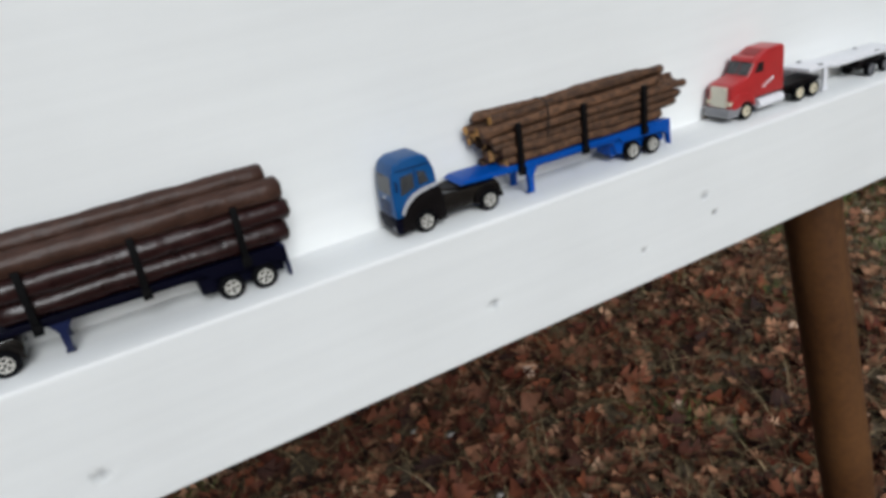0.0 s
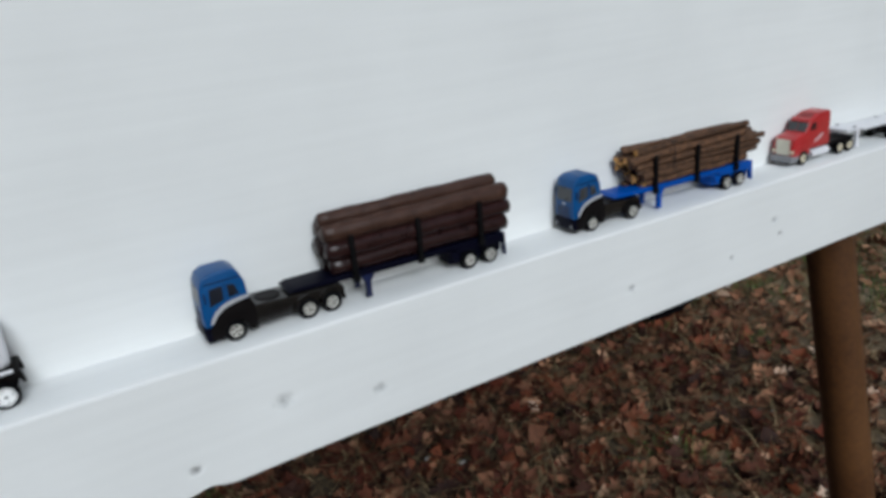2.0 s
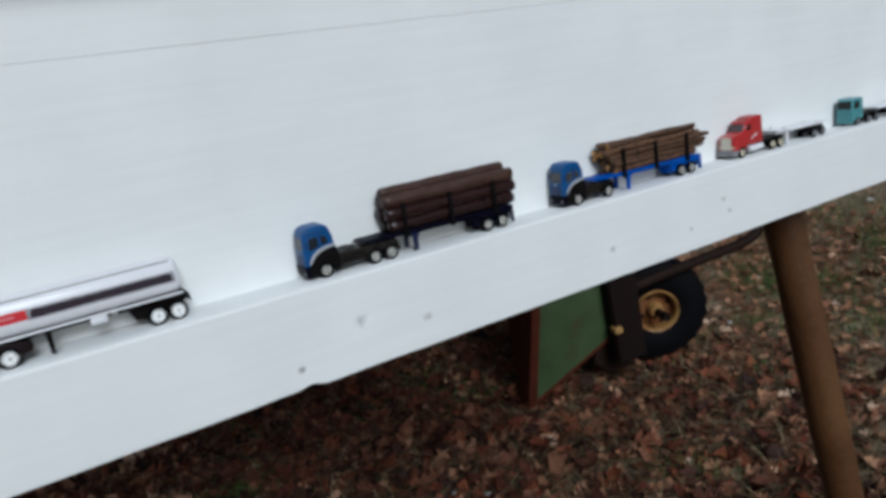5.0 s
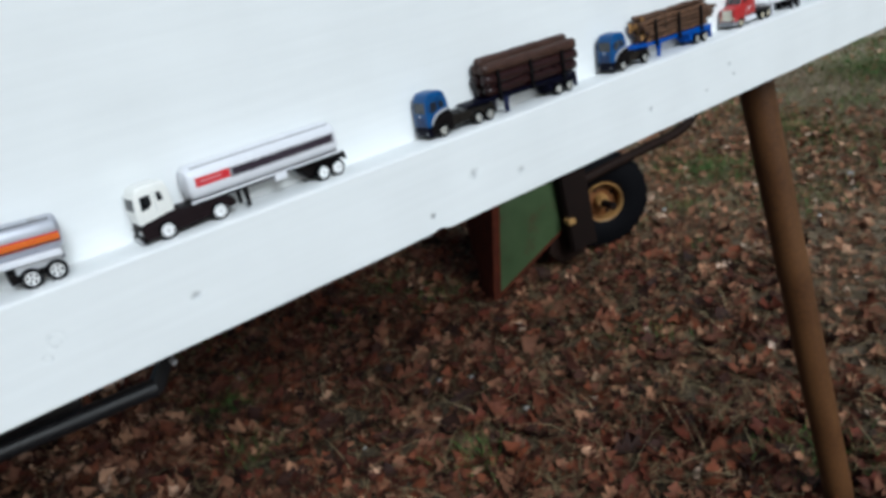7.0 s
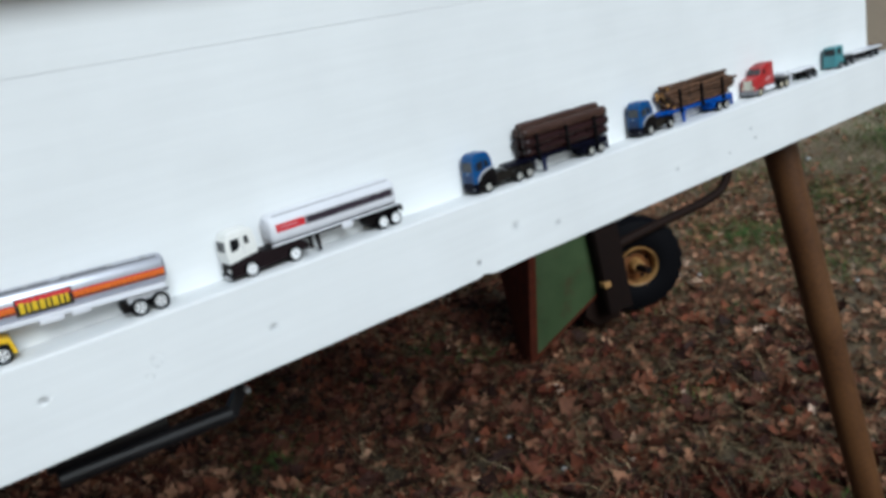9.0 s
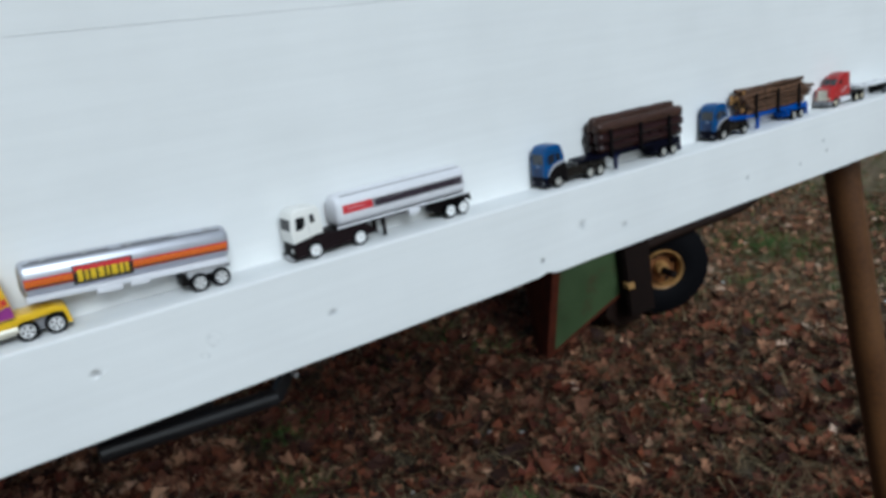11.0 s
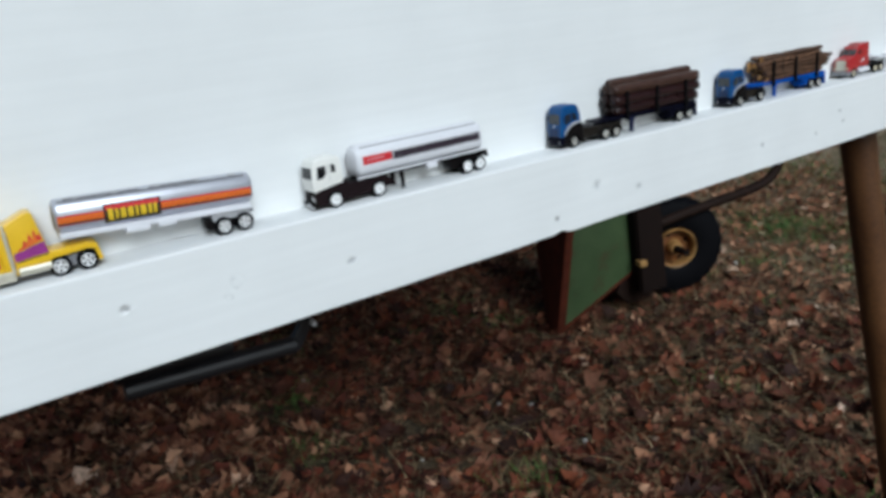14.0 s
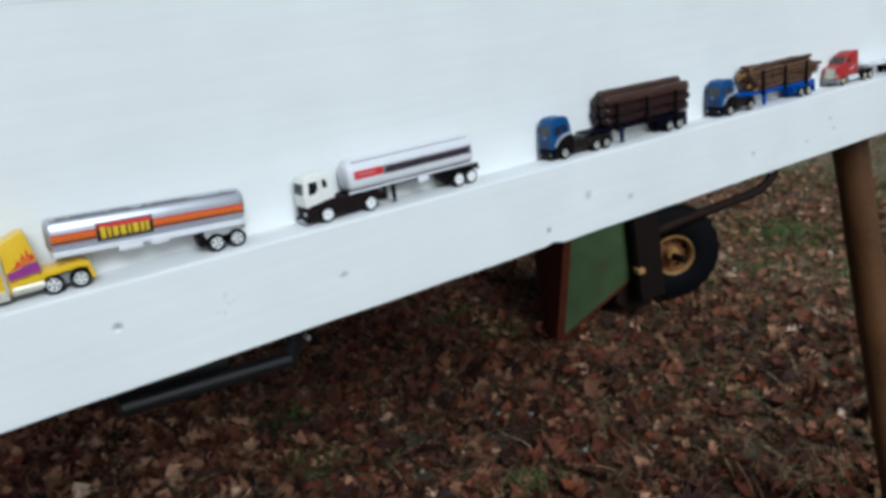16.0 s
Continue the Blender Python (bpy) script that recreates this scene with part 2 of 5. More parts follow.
rust_blotches(GREEN_STEEL, (0.055, 0.026, 0.013), 0.54)
rust_blotches(RIM_YELLOW, (0.14, 0.045, 0.010), 0.50)
# for the unseen wall that keeps sky light off the ground
SHADE_WALL = material("dark_shade_wall_boards", (0.05, 0.038, 0.03), 0.8, vary=0.3, scale=3, bump=0.001, fine=90)


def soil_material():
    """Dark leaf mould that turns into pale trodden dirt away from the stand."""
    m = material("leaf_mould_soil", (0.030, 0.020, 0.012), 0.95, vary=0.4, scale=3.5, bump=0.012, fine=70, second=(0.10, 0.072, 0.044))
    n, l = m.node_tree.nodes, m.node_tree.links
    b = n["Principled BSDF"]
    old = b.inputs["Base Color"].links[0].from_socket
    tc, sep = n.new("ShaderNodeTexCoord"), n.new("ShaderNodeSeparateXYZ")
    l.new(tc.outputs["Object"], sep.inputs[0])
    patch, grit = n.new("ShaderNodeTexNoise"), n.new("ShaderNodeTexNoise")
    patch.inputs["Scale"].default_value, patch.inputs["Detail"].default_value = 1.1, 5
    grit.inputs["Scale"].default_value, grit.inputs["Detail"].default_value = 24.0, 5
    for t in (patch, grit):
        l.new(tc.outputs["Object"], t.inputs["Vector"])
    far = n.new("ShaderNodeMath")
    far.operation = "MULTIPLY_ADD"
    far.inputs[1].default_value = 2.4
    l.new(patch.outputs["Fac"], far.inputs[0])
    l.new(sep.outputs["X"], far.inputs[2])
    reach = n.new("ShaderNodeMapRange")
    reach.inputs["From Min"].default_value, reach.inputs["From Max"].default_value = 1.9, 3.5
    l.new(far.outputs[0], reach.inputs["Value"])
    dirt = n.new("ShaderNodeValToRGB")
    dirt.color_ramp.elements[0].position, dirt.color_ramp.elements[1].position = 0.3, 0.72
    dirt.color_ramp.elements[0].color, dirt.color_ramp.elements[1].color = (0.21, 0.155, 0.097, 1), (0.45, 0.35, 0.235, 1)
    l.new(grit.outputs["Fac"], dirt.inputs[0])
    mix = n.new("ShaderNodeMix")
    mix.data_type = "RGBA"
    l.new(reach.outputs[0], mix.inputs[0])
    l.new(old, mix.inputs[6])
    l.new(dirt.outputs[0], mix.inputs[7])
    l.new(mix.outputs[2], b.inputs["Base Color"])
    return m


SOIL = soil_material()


def leaf_material(name, stops):
    m = bpy.data.materials.new(name)
    m.use_nodes = True
    n, l = m.node_tree.nodes, m.node_tree.links
    b = n["Principled BSDF"]
    geo, tc = n.new("ShaderNodeNewGeometry"), n.new("ShaderNodeTexCoord")
    ramp = n.new("ShaderNodeValToRGB")
    els = ramp.color_ramp.elements
    els[0].position, els[0].color = stops[0][0], (*stops[0][1], 1)
    els[1].position, els[1].color = stops[-1][0], (*stops[-1][1], 1)
    for p, c in stops[1:-1]:
        els.new(p).color = (*c, 1)
    l.new(geo.outputs["Random Per Island"], ramp.inputs[0])
    tex = n.new("ShaderNodeTexNoise")
    tex.inputs["Scale"].default_value, tex.inputs["Detail"].default_value = 45, 5
    l.new(tc.outputs["Object"], tex.inputs["Vector"])
    mr = n.new("ShaderNodeMapRange")
    mr.inputs["From Min"].default_value, mr.inputs["From Max"].default_value = 0.3, 0.7
    mr.inputs["To Min"].default_value, mr.inputs["To Max"].default_value = 0.6, 1.35
    l.new(tex.outputs["Fac"], mr.inputs["Value"])
    hsv = n.new("ShaderNodeHueSaturation")
    l.new(ramp.outputs[0], hsv.inputs["Color"])
    l.new(mr.outputs[0], hsv.inputs["Value"])
    l.new(hsv.outputs[0], b.inputs["Base Color"])
    b.inputs["Roughness"].default_value = 0.75
    b.inputs["Specular IOR Level"].default_value = 0.25
    return m


LEAF = leaf_material("dry_oak_leaf", [(0.0, (0.0166, 0.00608, 0.00377)), (0.2, (0.0364, 0.011, 0.00579)), (0.4, (0.106, 0.0231, 0.0105)), (0.55, (0.0454, 0.0158, 0.00867)), (0.72, (0.151, 0.0402, 0.0156)), (0.88, (0.114, 0.0437, 0.0243)), (1.0, (0.205, 0.091, 0.0492))])
TAN_LEAF = leaf_material("weathered_tan_leaf", [(0.0, (0.111, 0.0408, 0.0213)), (0.4, (0.237, 0.104, 0.0557)), (0.8, (0.354, 0.18, 0.0994)), (0.96, (0.472, 0.283, 0.177)), (1.0, (0.63, 0.465, 0.354))])
STRAW = leaf_material("dry_grass_blade", [(0.0, (0.0397, 0.0257, 0.0132)), (0.4, (0.125, 0.0868, 0.0436)), (0.8, (0.225, 0.16, 0.082)), (1.0, (0.397, 0.299, 0.166))])
GRASS = leaf_material("green_grass_blade", [(0.0, (0.0336, 0.0696, 0.0168)), (0.6, (0.0696, 0.138, 0.0288)), (1.0, (0.144, 0.228, 0.054))])
PEBBLE = leaf_material("pale_stone", [(0.0, (0.18, 0.16, 0.14)), (1.0, (0.50, 0.48, 0.46))])

# ---- mesh helpers; toys are drawn in millimetres ----
MM = 0.001


def box(x0, x1, y0, y1, z0, z1, bevel=0.0, bm=None):
    out = bm or bmesh.new()
    t = bmesh.new()
    bmesh.ops.create_cube(t, size=1)
    for v in t.verts:
        v.co = Vector(((x0 + x1) / 2 + v.co.x * (x1 - x0), (y0 + y1) / 2 + v.co.y * (y1 - y0), (z0 + z1) / 2 + v.co.z * (z1 - z0)))
    if bevel:
        bmesh.ops.bevel(t, geom=t.edges[:], offset=bevel, segments=2, affect="EDGES", profile=0.6)
    return join(out, t)


def join(a, b):
    """Adds bmesh b to a."""
    if not a.verts:
        a.free()
        return b
    me = bpy.data.meshes.new("join")
    b.to_mesh(me)
    a.from_mesh(me)
    bpy.data.meshes.remove(me)
    b.free()
    return a


def prism(profile, y0, y1, bevel=0.0, taper=0.0):
    """A side view, x and z, drawn out from y0 to y1."""
    bm = bmesh.new()
    near = [bm.verts.new((x, y0, z)) for x, z in profile]
    far = [bm.verts.new((x, y1, z)) for x, z in profile]
    bm.faces.new(near)
    bm.faces.new(far[::-1])
    for i in range(len(profile)):
        j = (i + 1) % len(profile)
        bm.faces.new((near[j], near[i], far[i], far[j]))
    if taper:
        top = max(z for x, z in profile)
        low = min(z for x, z in profile)
        for v in bm.verts:
            k = (v.co.z - low) / (top - low)
            v.co.y += taper * k * k * (1 if v.co.y < (y0 + y1) / 2 else -1)
    bmesh.ops.recalc_face_normals(bm, faces=bm.faces[:])
    if bevel:
        bmesh.ops.bevel(bm, geom=bm.edges[:], offset=bevel, segments=3, affect="EDGES", profile=0.55, clamp_overlap=True)
    return bm


def lathe(profile, axis="y", segments=28, centre=(0, 0, 0)):
    """A profile of (along, radius), spun round an axis; open ends are closed by radius 0."""
    bm = bmesh.new()
    rings = []
    for a, r in profile:
        ring = []
        for i in range(segments if r > 0 else 1):
            w = 2 * math.pi * i / segments
            c, s = r * math.cos(w), r * math.sin(w)
            p = (c, a, s) if axis == "y" else (a, c, s) if axis == "x" else (c, s, a)
            ring.append(bm.verts.new(Vector(p) + Vector(centre)))
        rings.append(ring)
    for a, b in zip(rings, rings[1:]):
        for i in range(segments):
            j = (i + 1) % segments
            q = [a[i % len(a)], a[j % len(a)], b[j % len(b)], b[i % len(b)]]
            f = [v for k, v in enumerate(q) if v not in q[:k]]
            if len(f) > 2:
                bm.faces.new(f)
    bmesh.ops.recalc_face_normals(bm, faces=bm.faces[:])
    return bm


def mesh_of(name, bm, mat, unit=MM, smooth=30):
    bmesh.ops.scale(bm, vec=(unit, unit, unit), verts=bm.verts[:])
    me = bpy.data.meshes.new(name)
    bm.to_mesh(me)
    bm.free()
    for m in (mat if isinstance(mat, (list, tuple)) else [mat]):
        me.materials.append(m)
    if smooth:
        me.shade_smooth()
        me.set_sharp_from_angle(angle=radians(smooth))
    return me


def part(name, bm, mat, parent, label="", unit=MM, smooth=30):
    ob = new(name, mesh_of(name, bm, mat, unit, smooth) if isinstance(bm, bmesh.types.BMesh) else bm)
    ob.parent = parent
    return tagged(ob, label)


def thing(name, at, label, category, group="", kind=""):
    ob = new(name)
    ob.location = at
    ob.empty_display_size = 0.02
    return tagged(ob, label, category, group, kind)


def ribbon(points, width, y, thick=0.25):
    """A flat painted band along points (x, z) on a side at depth y."""
    bm = bmesh.new()
    up, low = [], []
    for i, (x, z) in enumerate(points):
        a, b = points[max(i - 1, 0)], points[min(i + 1, len(points) - 1)]
        d = Vector((b[0] - a[0], b[1] - a[1])).normalized()
        w = width * (0.35 + 0.65 * math.sin(math.pi * (0.12 + 0.76 * i / (len(points) - 1)))) / 2
        up.append((x - d.y * w, z + d.x * w))
        low.append((x + d.y * w, z - d.x * w))
    t = prism(up + low[::-1], y, y + thick)
    return join(bm, t)


# ---- the display stand ----
BOARD_LEFT, BOARD_RIGHT = -1.75, 0.722
LEDGE, PANEL = 0.043, 0.012


def ledge_board(z_top, name, mat, parent, knots, x0, x1, fine):
    """A planed two-by-four on edge with eased edges, knots and a chipped lower edge."""
    rnd = random.Random(4)
    ring = []
    low = z_top - BOARD
    r = 0.0022
    rows = 72 if fine else 6
    for i in range(rows + 1):
        ring.append((0.0, low + r + (BOARD - 2 * r) * i / rows, True))
    ring += [(r * 0.3, z_top - r * 0.3, False), (r, z_top, False), (LEDGE * 0.5, z_top, False), (LEDGE, z_top, False), (LEDGE, low, False), (r, low, False), (r * 0.3, low + r * 0.3, False)]
    xs, x = [], x0
    while x < x1:
        xs.append(x)
        near = fine and any(abs(x - k[0]) < 0.018 for k in knots)
        x += 0.0011 if near else 0.0045 if fine and x > -0.95 else 0.03
    xs.append(x1)
    verts, faces = [], []
    n = len(ring)
    for x in xs:
        wav = 0.0006 * noise.noise((x * 3, 0, z_top)) + 0.00025 * noise.noise((x * 25, 3, z_top))
        for y, z, face in ring:
            skew = (z_top - z) * 0.22 if x == x1 else 0.0
            yy, zz = y, z
            if face or y < r * 1.1:
                yy += wav
            if z < low + 0.004:
                chip = math.exp(-((x + 0.330) / 0.009) ** 2) * 0.0035 + math.exp(-((x + 0.352) / 0.02) ** 2) * 0.0012
                zz += chip + 0.0006 * noise.noise((x * 14, 7, 0))
            if face and fine:
                yy += 0.00010 * noise.noise((x * 5, z * 160, 0)) + 0.00012 * noise.noise((x * 30, z * 60, 2))
                for kx, kz, kr, g in knots:
                    d = math.hypot((x - kx) * 0.8, z - kz) / kr
                    if d < 3:
                        # a gouge with a steep upper edge and a raised lip below it, along the grain
                        ex, ez = (x - kx) / kr, (z - kz) / kr
                        pit = math.exp(-((ex + 0.35) * 1.1) ** 2 - ((ez - 0.30) * 1.5) ** 2)
                        lip = math.exp(-((ex - 0.7) / 1.1) ** 2 - ((ez + 0.55 - 0.35 * ex) / 0.45) ** 2)
                        ragged = 1 + 0.7 * noise.noise((x * 420, z * 420, kx))
                        if g <= 0.35:
                            yy += 0.00055 * (0.5 + noise.noise((x * 150, z * 150, 5))) * math.exp(-((math.hypot(ex + 0.35, ez - 0.30) - 1.15) / 0.35) ** 2) * ragged
                        else:
                            yy += (0.0004 + 0.0012 * g) * pit * ragged - 0.0007 * g * lip * ragged
            verts.append((x + skew, yy, zz))
    for i in range(len(xs) - 1):
        for j in range(n):
            k = (j + 1) % n
            faces.append((i * n + j, (i + 1) * n + j, (i + 1) * n + k, i * n + k))
    faces.append(tuple(range(n)))
    faces.append(tuple((len(xs) - 1) * n + j for j in range(n))[::-1])
    me = bpy.data.meshes.new(name)
    me.from_pydata(verts, [], faces)
    me.materials.append(mat)
    me.shade_smooth()
    me.set_sharp_from_angle(angle=radians(40))
    ob = new(name, me)
    ob.parent = parent
    return ob


def slab(name, x0, x1, z0, z1, parent, label=""):
    bm = box(x0, x1, LEDGE, LEDGE + PANEL, z0, z1, 0.0002)
    return part(name, bm, WHITE, parent, label, unit=1, smooth=0)


def pipe(name, a, b, radius, mat, parent, label="", wob=0.0, segments=24, steps=12):
    """A round bar from a to b with closed, eased ends."""
    a, b = Vector(a), Vector(b)
    d = (b - a)
    q = d.to_track_quat("Z", "Y")
    L = d.length
    prof = [(0, 0), (0, radius * 0.88), (radius * 0.12, radius)] + [(L * i / steps, radius * (1 + wob * noise.noise((i * 0.7, radius, 0)))) for i in range(1, steps)] + [(L - radius * 0.12, radius), (L, radius * 0.88), (L, 0)]
    bm = lathe(prof, "z", segments)
    bmesh.ops.transform(bm, matrix=Matrix.Translation(a) @ q.to_matrix().to_4x4(), verts=bm.verts[:])
    return part(name, bm, mat, parent, label, unit=1, smooth=40)


stand = thing("display_stand", (0, 0, 0), "white-painted wooden display stand with narrow ledges on brown legs", "display stand")
ledge_board(TOP, "ledge_board", WHITE_BOARD, stand, KNOTS, BOARD_LEFT, BOARD_RIGHT, True)
ledge_board(1.466 + BOARD, "upper_ledge_board", WHITE, stand, [], BOARD_LEFT, 0.66, False)
slab("lower_backboard", BOARD_LEFT, 0.680, TOP - BOARD + 0.004, 1.3900, stand)
# top is out of view; the extra height is added to shade the ground behind
slab("upper_backboard", BOARD_LEFT, 0.675, 1.3902, 2.55, stand)
LEG_TOP, LEG_FOOT = (0.494, 0.141, 1.15), (0.658, 0.017, -0.02)
pipe("leg", LEG_TOP, LEG_FOOT, 0.031, LEG, stand, "brown painted splayed round leg", 0.06)
pipe("leg", (-1.48, 0.141, 1.15), (-1.644, 0.017, -0.02), 0.031, LEG, stand, "brown painted splayed round leg", 0.06)
part("cross_rail", box(-1.58, 0.58, LEDGE + PANEL, 0.175, 1.112, 1.15, 0.002), WHITE, stand, unit=1)
tube = thing("black_handle", (-0.622, 0.090, 1.029), "black vinyl-covered double-bar handle fixed under the ledge", "handle")
pipe("grip", (-0.166, 0.0, 0.010), (0.0, 0.0, 0.0), 0.0090, BLACK_PIPE, tube, "black vinyl grip", wob=0.03)
pipe("upper_bar", (-0.172, 0.006, 0.027), (-0.062, 0.006, 0.020), 0.011, BLACK_PIPE, tube)
part("end_bracket", prism([(-0.006, -0.008), (0.004, -0.006), (0.020, 0.016), (0.022, 0.062), (0.012, 0.062), (0.008, 0.020), (-0.004, 0.006)], -0.004, 0.006, 0.001), BLACK_PIPE, tube, unit=1)
part("pin", lathe([(-0.012, 0), (-0.012, 0.0028), (0.004, 0.0032), (0.004, 0)], "y", 12, (0.020, 0, 0.020)), PALE_GREY, tube, "pale pin end", unit=1)


# ---- wheels ----
def wheel_meshes(radius, width, rim_mat, spokes, tag, rim_size=1.0, dish=0.9, spoke=0.085):
    """Tyre and rim, in millimetres, outer side towards -y."""
    tyre = lathe([(0.7, radius * 0.4), (0.2, radius * 0.66), (0, radius * 0.78), (0.25, radius * 0.94), (0.9, radius), (width - 0.9, radius), (width - 0.2, radius * 0.94), (width, radius * 0.7), (width, 0)], "y", 32)
    k = rim_size
    rim = lathe([(dish, 0), (dish, radius * 0.5 * k), (0.35, radius * 0.60 * k), (0.0, radius * 0.66 * k), (0.1, radius * 0.71 * k), (0.8, radius * 0.72 * k)], "y", 28)
    hub = lathe([(-0.15, 0), (-0.15, radius * 0.13), (0.1, radius * 0.2), (0.9, radius * 0.22)], "y", 14)
    rim = join(rim, hub)
    for i in range(spokes):
        w = 2 * math.pi * i / spokes
        s = box(radius * 0.15, radius * 0.62 * rim_size, 0.1, 0.9, -radius * spoke, radius * spoke)
        bmesh.ops.rotate(s, verts=s.verts[:], cent=(0, 0, 0), matrix=Matrix.Rotation(w, 3, "Y"))
        rim = join(rim, s)
    return mesh_of("tyre_" + tag, tyre, RUBBER), mesh_of("rim_" + tag, rim, rim_mat)


WHEELS = {
    "log": wheel_meshes(6.9, 4.4, HUB, 5, "a", 0.84, 1.0, 0.075),
    "white": wheel_meshes(7.6, 4.6, WHITE_HUB, 0, "b", 1.05, 0.25),
    "chrome": wheel_meshes(7.7, 5.0, WHEEL_PLATE, 5, "c", 0.92, 0.9, 0.13),
    "cream": wheel_meshes(6.8, 4.2, CREAM, 5, "d", 0.82),
    "grey": wheel_meshes(6.0, 4.2, GREY_PLASTIC, 5, "e"),
}


HUB_CAP = mesh_of("hub_cap", lathe([(-0.35, 0), (-0.35, 0.75), (-0.1, 0.95), (0.2, 0.95)], "y", 12), BLACK)


WHEEL_WELL = mesh_of("wheel_well", lathe([(0.5, 0), (0.5, 4.1), (0.9, 4.2), (0.9, 0)], "y", 20), BLACK)


WHEEL_RECESS = mesh_of("wheel_recess", lathe([(0.78, 0), (0.78, 2.85), (1.0, 2.9), (1.0, 0)], "y", 20), BLACK)
RIM_HOLE = mesh_of("rim_hole", lathe([(0.12, 0), (0.12, 0.5), (0.35, 0.55)], "y", 10), GREY_PLASTIC)


def wheels(kind, parent, xs, near, far, radius):
    """A pair of wheels on each axle; the far one is turned round."""
    tyre, rim = WHEELS[kind]
    for x in xs:
        for y, turn in ((near, 0), (far, math.pi)):
            w = part("wheel", tyre, None, parent)
            w.location, w.rotation_euler = (x * MM, y * MM, radius * MM), (0, random.uniform(0, 1.2), turn)
            part("rim", rim, None, w)
            part("hub_cap", HUB_CAP, None, w)
            if kind in ("chrome", "log"):
                part("wheel_well", WHEEL_WELL if kind == "chrome" else WHEEL_RECESS, None, w)
            if kind == "white":
                for k in range(4):
                    a = math.pi / 4 + k * math.pi / 2
                    part("rim_hole", RIM_HOLE, None, w).location = (3.4 * MM * math.cos(a), 0, 3.4 * MM * math.sin(a))
        part("axle", lathe([(near + 1, 0), (near + 1, 0.9), (far - 1, 0.9), (far - 1, 0)], "y", 10, (x, 0, radius)), BLACK, parent)


# ---- cab-over tractors ----
def cabover_blue(parent, chassis_to, glass, W=24.0):
    """Blue cab with a black, white-edged wing over the front wheel; cab front at x = 0."""
    C0, C1 = 0.4, W - 2.0
    profile = [(-1.0, 13.6), (-1.1, 16), (-1.0, 28), (0.1, 40), (2.3, 45.0), (7.0, 47.4), (20.5, 47.6), (24.6, 45.4), (27.8, 37), (28.7, 22), (28.6, 15.5), (5, 13.6)]
    cab = part("cab", prism(profile, C0 - 0.8, C1 + 0.4, 1.5, 1.1), BLUE, parent, "bright blue moulded cab")
    wind = prism([(-1.15, 27.8), (-0.25, 38.6), (0.8, 38.6), (0.0, 27.8)], C0 + 2.0, C1 - 2.2)
    part("windshield", wind, GREY_GLASS, cab, "grey windscreen")
    for y in (C0 - 0.65, C1 - 0.15):
        part("side_window", prism([(4.4, 26.6), (5.4, 37.6), (13.4, 38.4), (13.4, 29.4)], y - 0.3, y + 0.9, 0.12), glass, cab)
        part("side_window", prism([(16.4, 30.2), (16.4, 38.4), (21.0, 37.6), (23.0, 30.8)], y - 0.3, y + 0.9, 0.12), glass, cab)
        part("door_line", prism([(14.5, 26.0), (14.5, 40.4), (14.9, 40.4), (14.9, 26.0)], y - 0.15, y + 0.7), BLUE_DARK, cab)
        part("roof_seam", box(3.0, 25.0, y - 0.05, y + 0.7, 41.4, 41.8), BLUE_DARK, cab)
    g = bmesh.new()
    for k in range(4):
        g = box(-1.7, 0.6, 4.5, W - 5.5, 14.0 + 2.6 * k, 15.3 + 2.6 * k, 0.2, g)
    part("grille", g, BLUE_DARK, cab, "dark blue grille bars")
    part("badge", box(-1.5, 0.2, W / 2 - 2.2, W / 2 + 0.6, 24.6, 26.0, 0.2), CHROME, cab)
    part("bumper", prism([(-0.2, 3.4), (-1.6, 6.0), (-1.9, 12.6), (-1.2, 13.4), (4.5, 13.4), (4.5, 3.4)], -0.2, W - 1.6, 0.7), NAVY, parent, "dark navy bumper")
    for y in (1.2, W - 5.6):
        part("headlight", box(-2.2, -0.4, y, y + 3.0, 6.4, 8.6, 0.4), GREY_PLASTIC, parent)
    wing = [(2.0, 4.5), (2.2, 12), (5.5, 18.5), (11, 23.4), (18, 25.4), (25, 26.2), (29.2, 26.4), (31.2, 19), (31.2, 5), (25.8, 5), (25.2, 9.5), (22.2, 13.2), (18, 14.6), (13.8, 13.2), (10.8, 9.5), (10.2, 5), (9.6, 3.8)]
    swoosh = [(3.4, 15.5), (5.0, 18.6), (7.8, 22.0), (12.0, 25.0), (18, 26.9), (24, 27.8), (28.8, 28.2)]
    for y0, y1, ys in ((-0.7, 2.5, -0.95), (W - 2.5, W + 0.7, W + 0.65)):
        part("wing", prism(wing, y0, y1, 0.35), BLACK, parent, "black moulded wing")
        part("stripe", ribbon(swoosh, 2.8, ys), PALE_GREY, parent, "white curved stripe")
    ch = box(6, chassis_to - 3, 3, W - 3, 6, 15.5, 0.6)
    ch = join(ch, prism([(30, 6), (30, 18), (33, 19.5), (chassis_to - 14, 17.5), (chassis_to - 3, 18.2), (chassis_to, 14), (chassis_to, 10)], 1.0, W - 1.0, 0.5))
    part("chassis", ch, GLOSS_BLACK, parent, "glossy black moulded chassis")
    part("fifth_wheel", lathe([(17.2, 0), (17.2, 8.4), (19.4, 8.6), (20.0, 8.0), (20.0, 0)], "z", 24, (42.5, W / 2, 0)), BLACK, parent, "round black coupling plate")
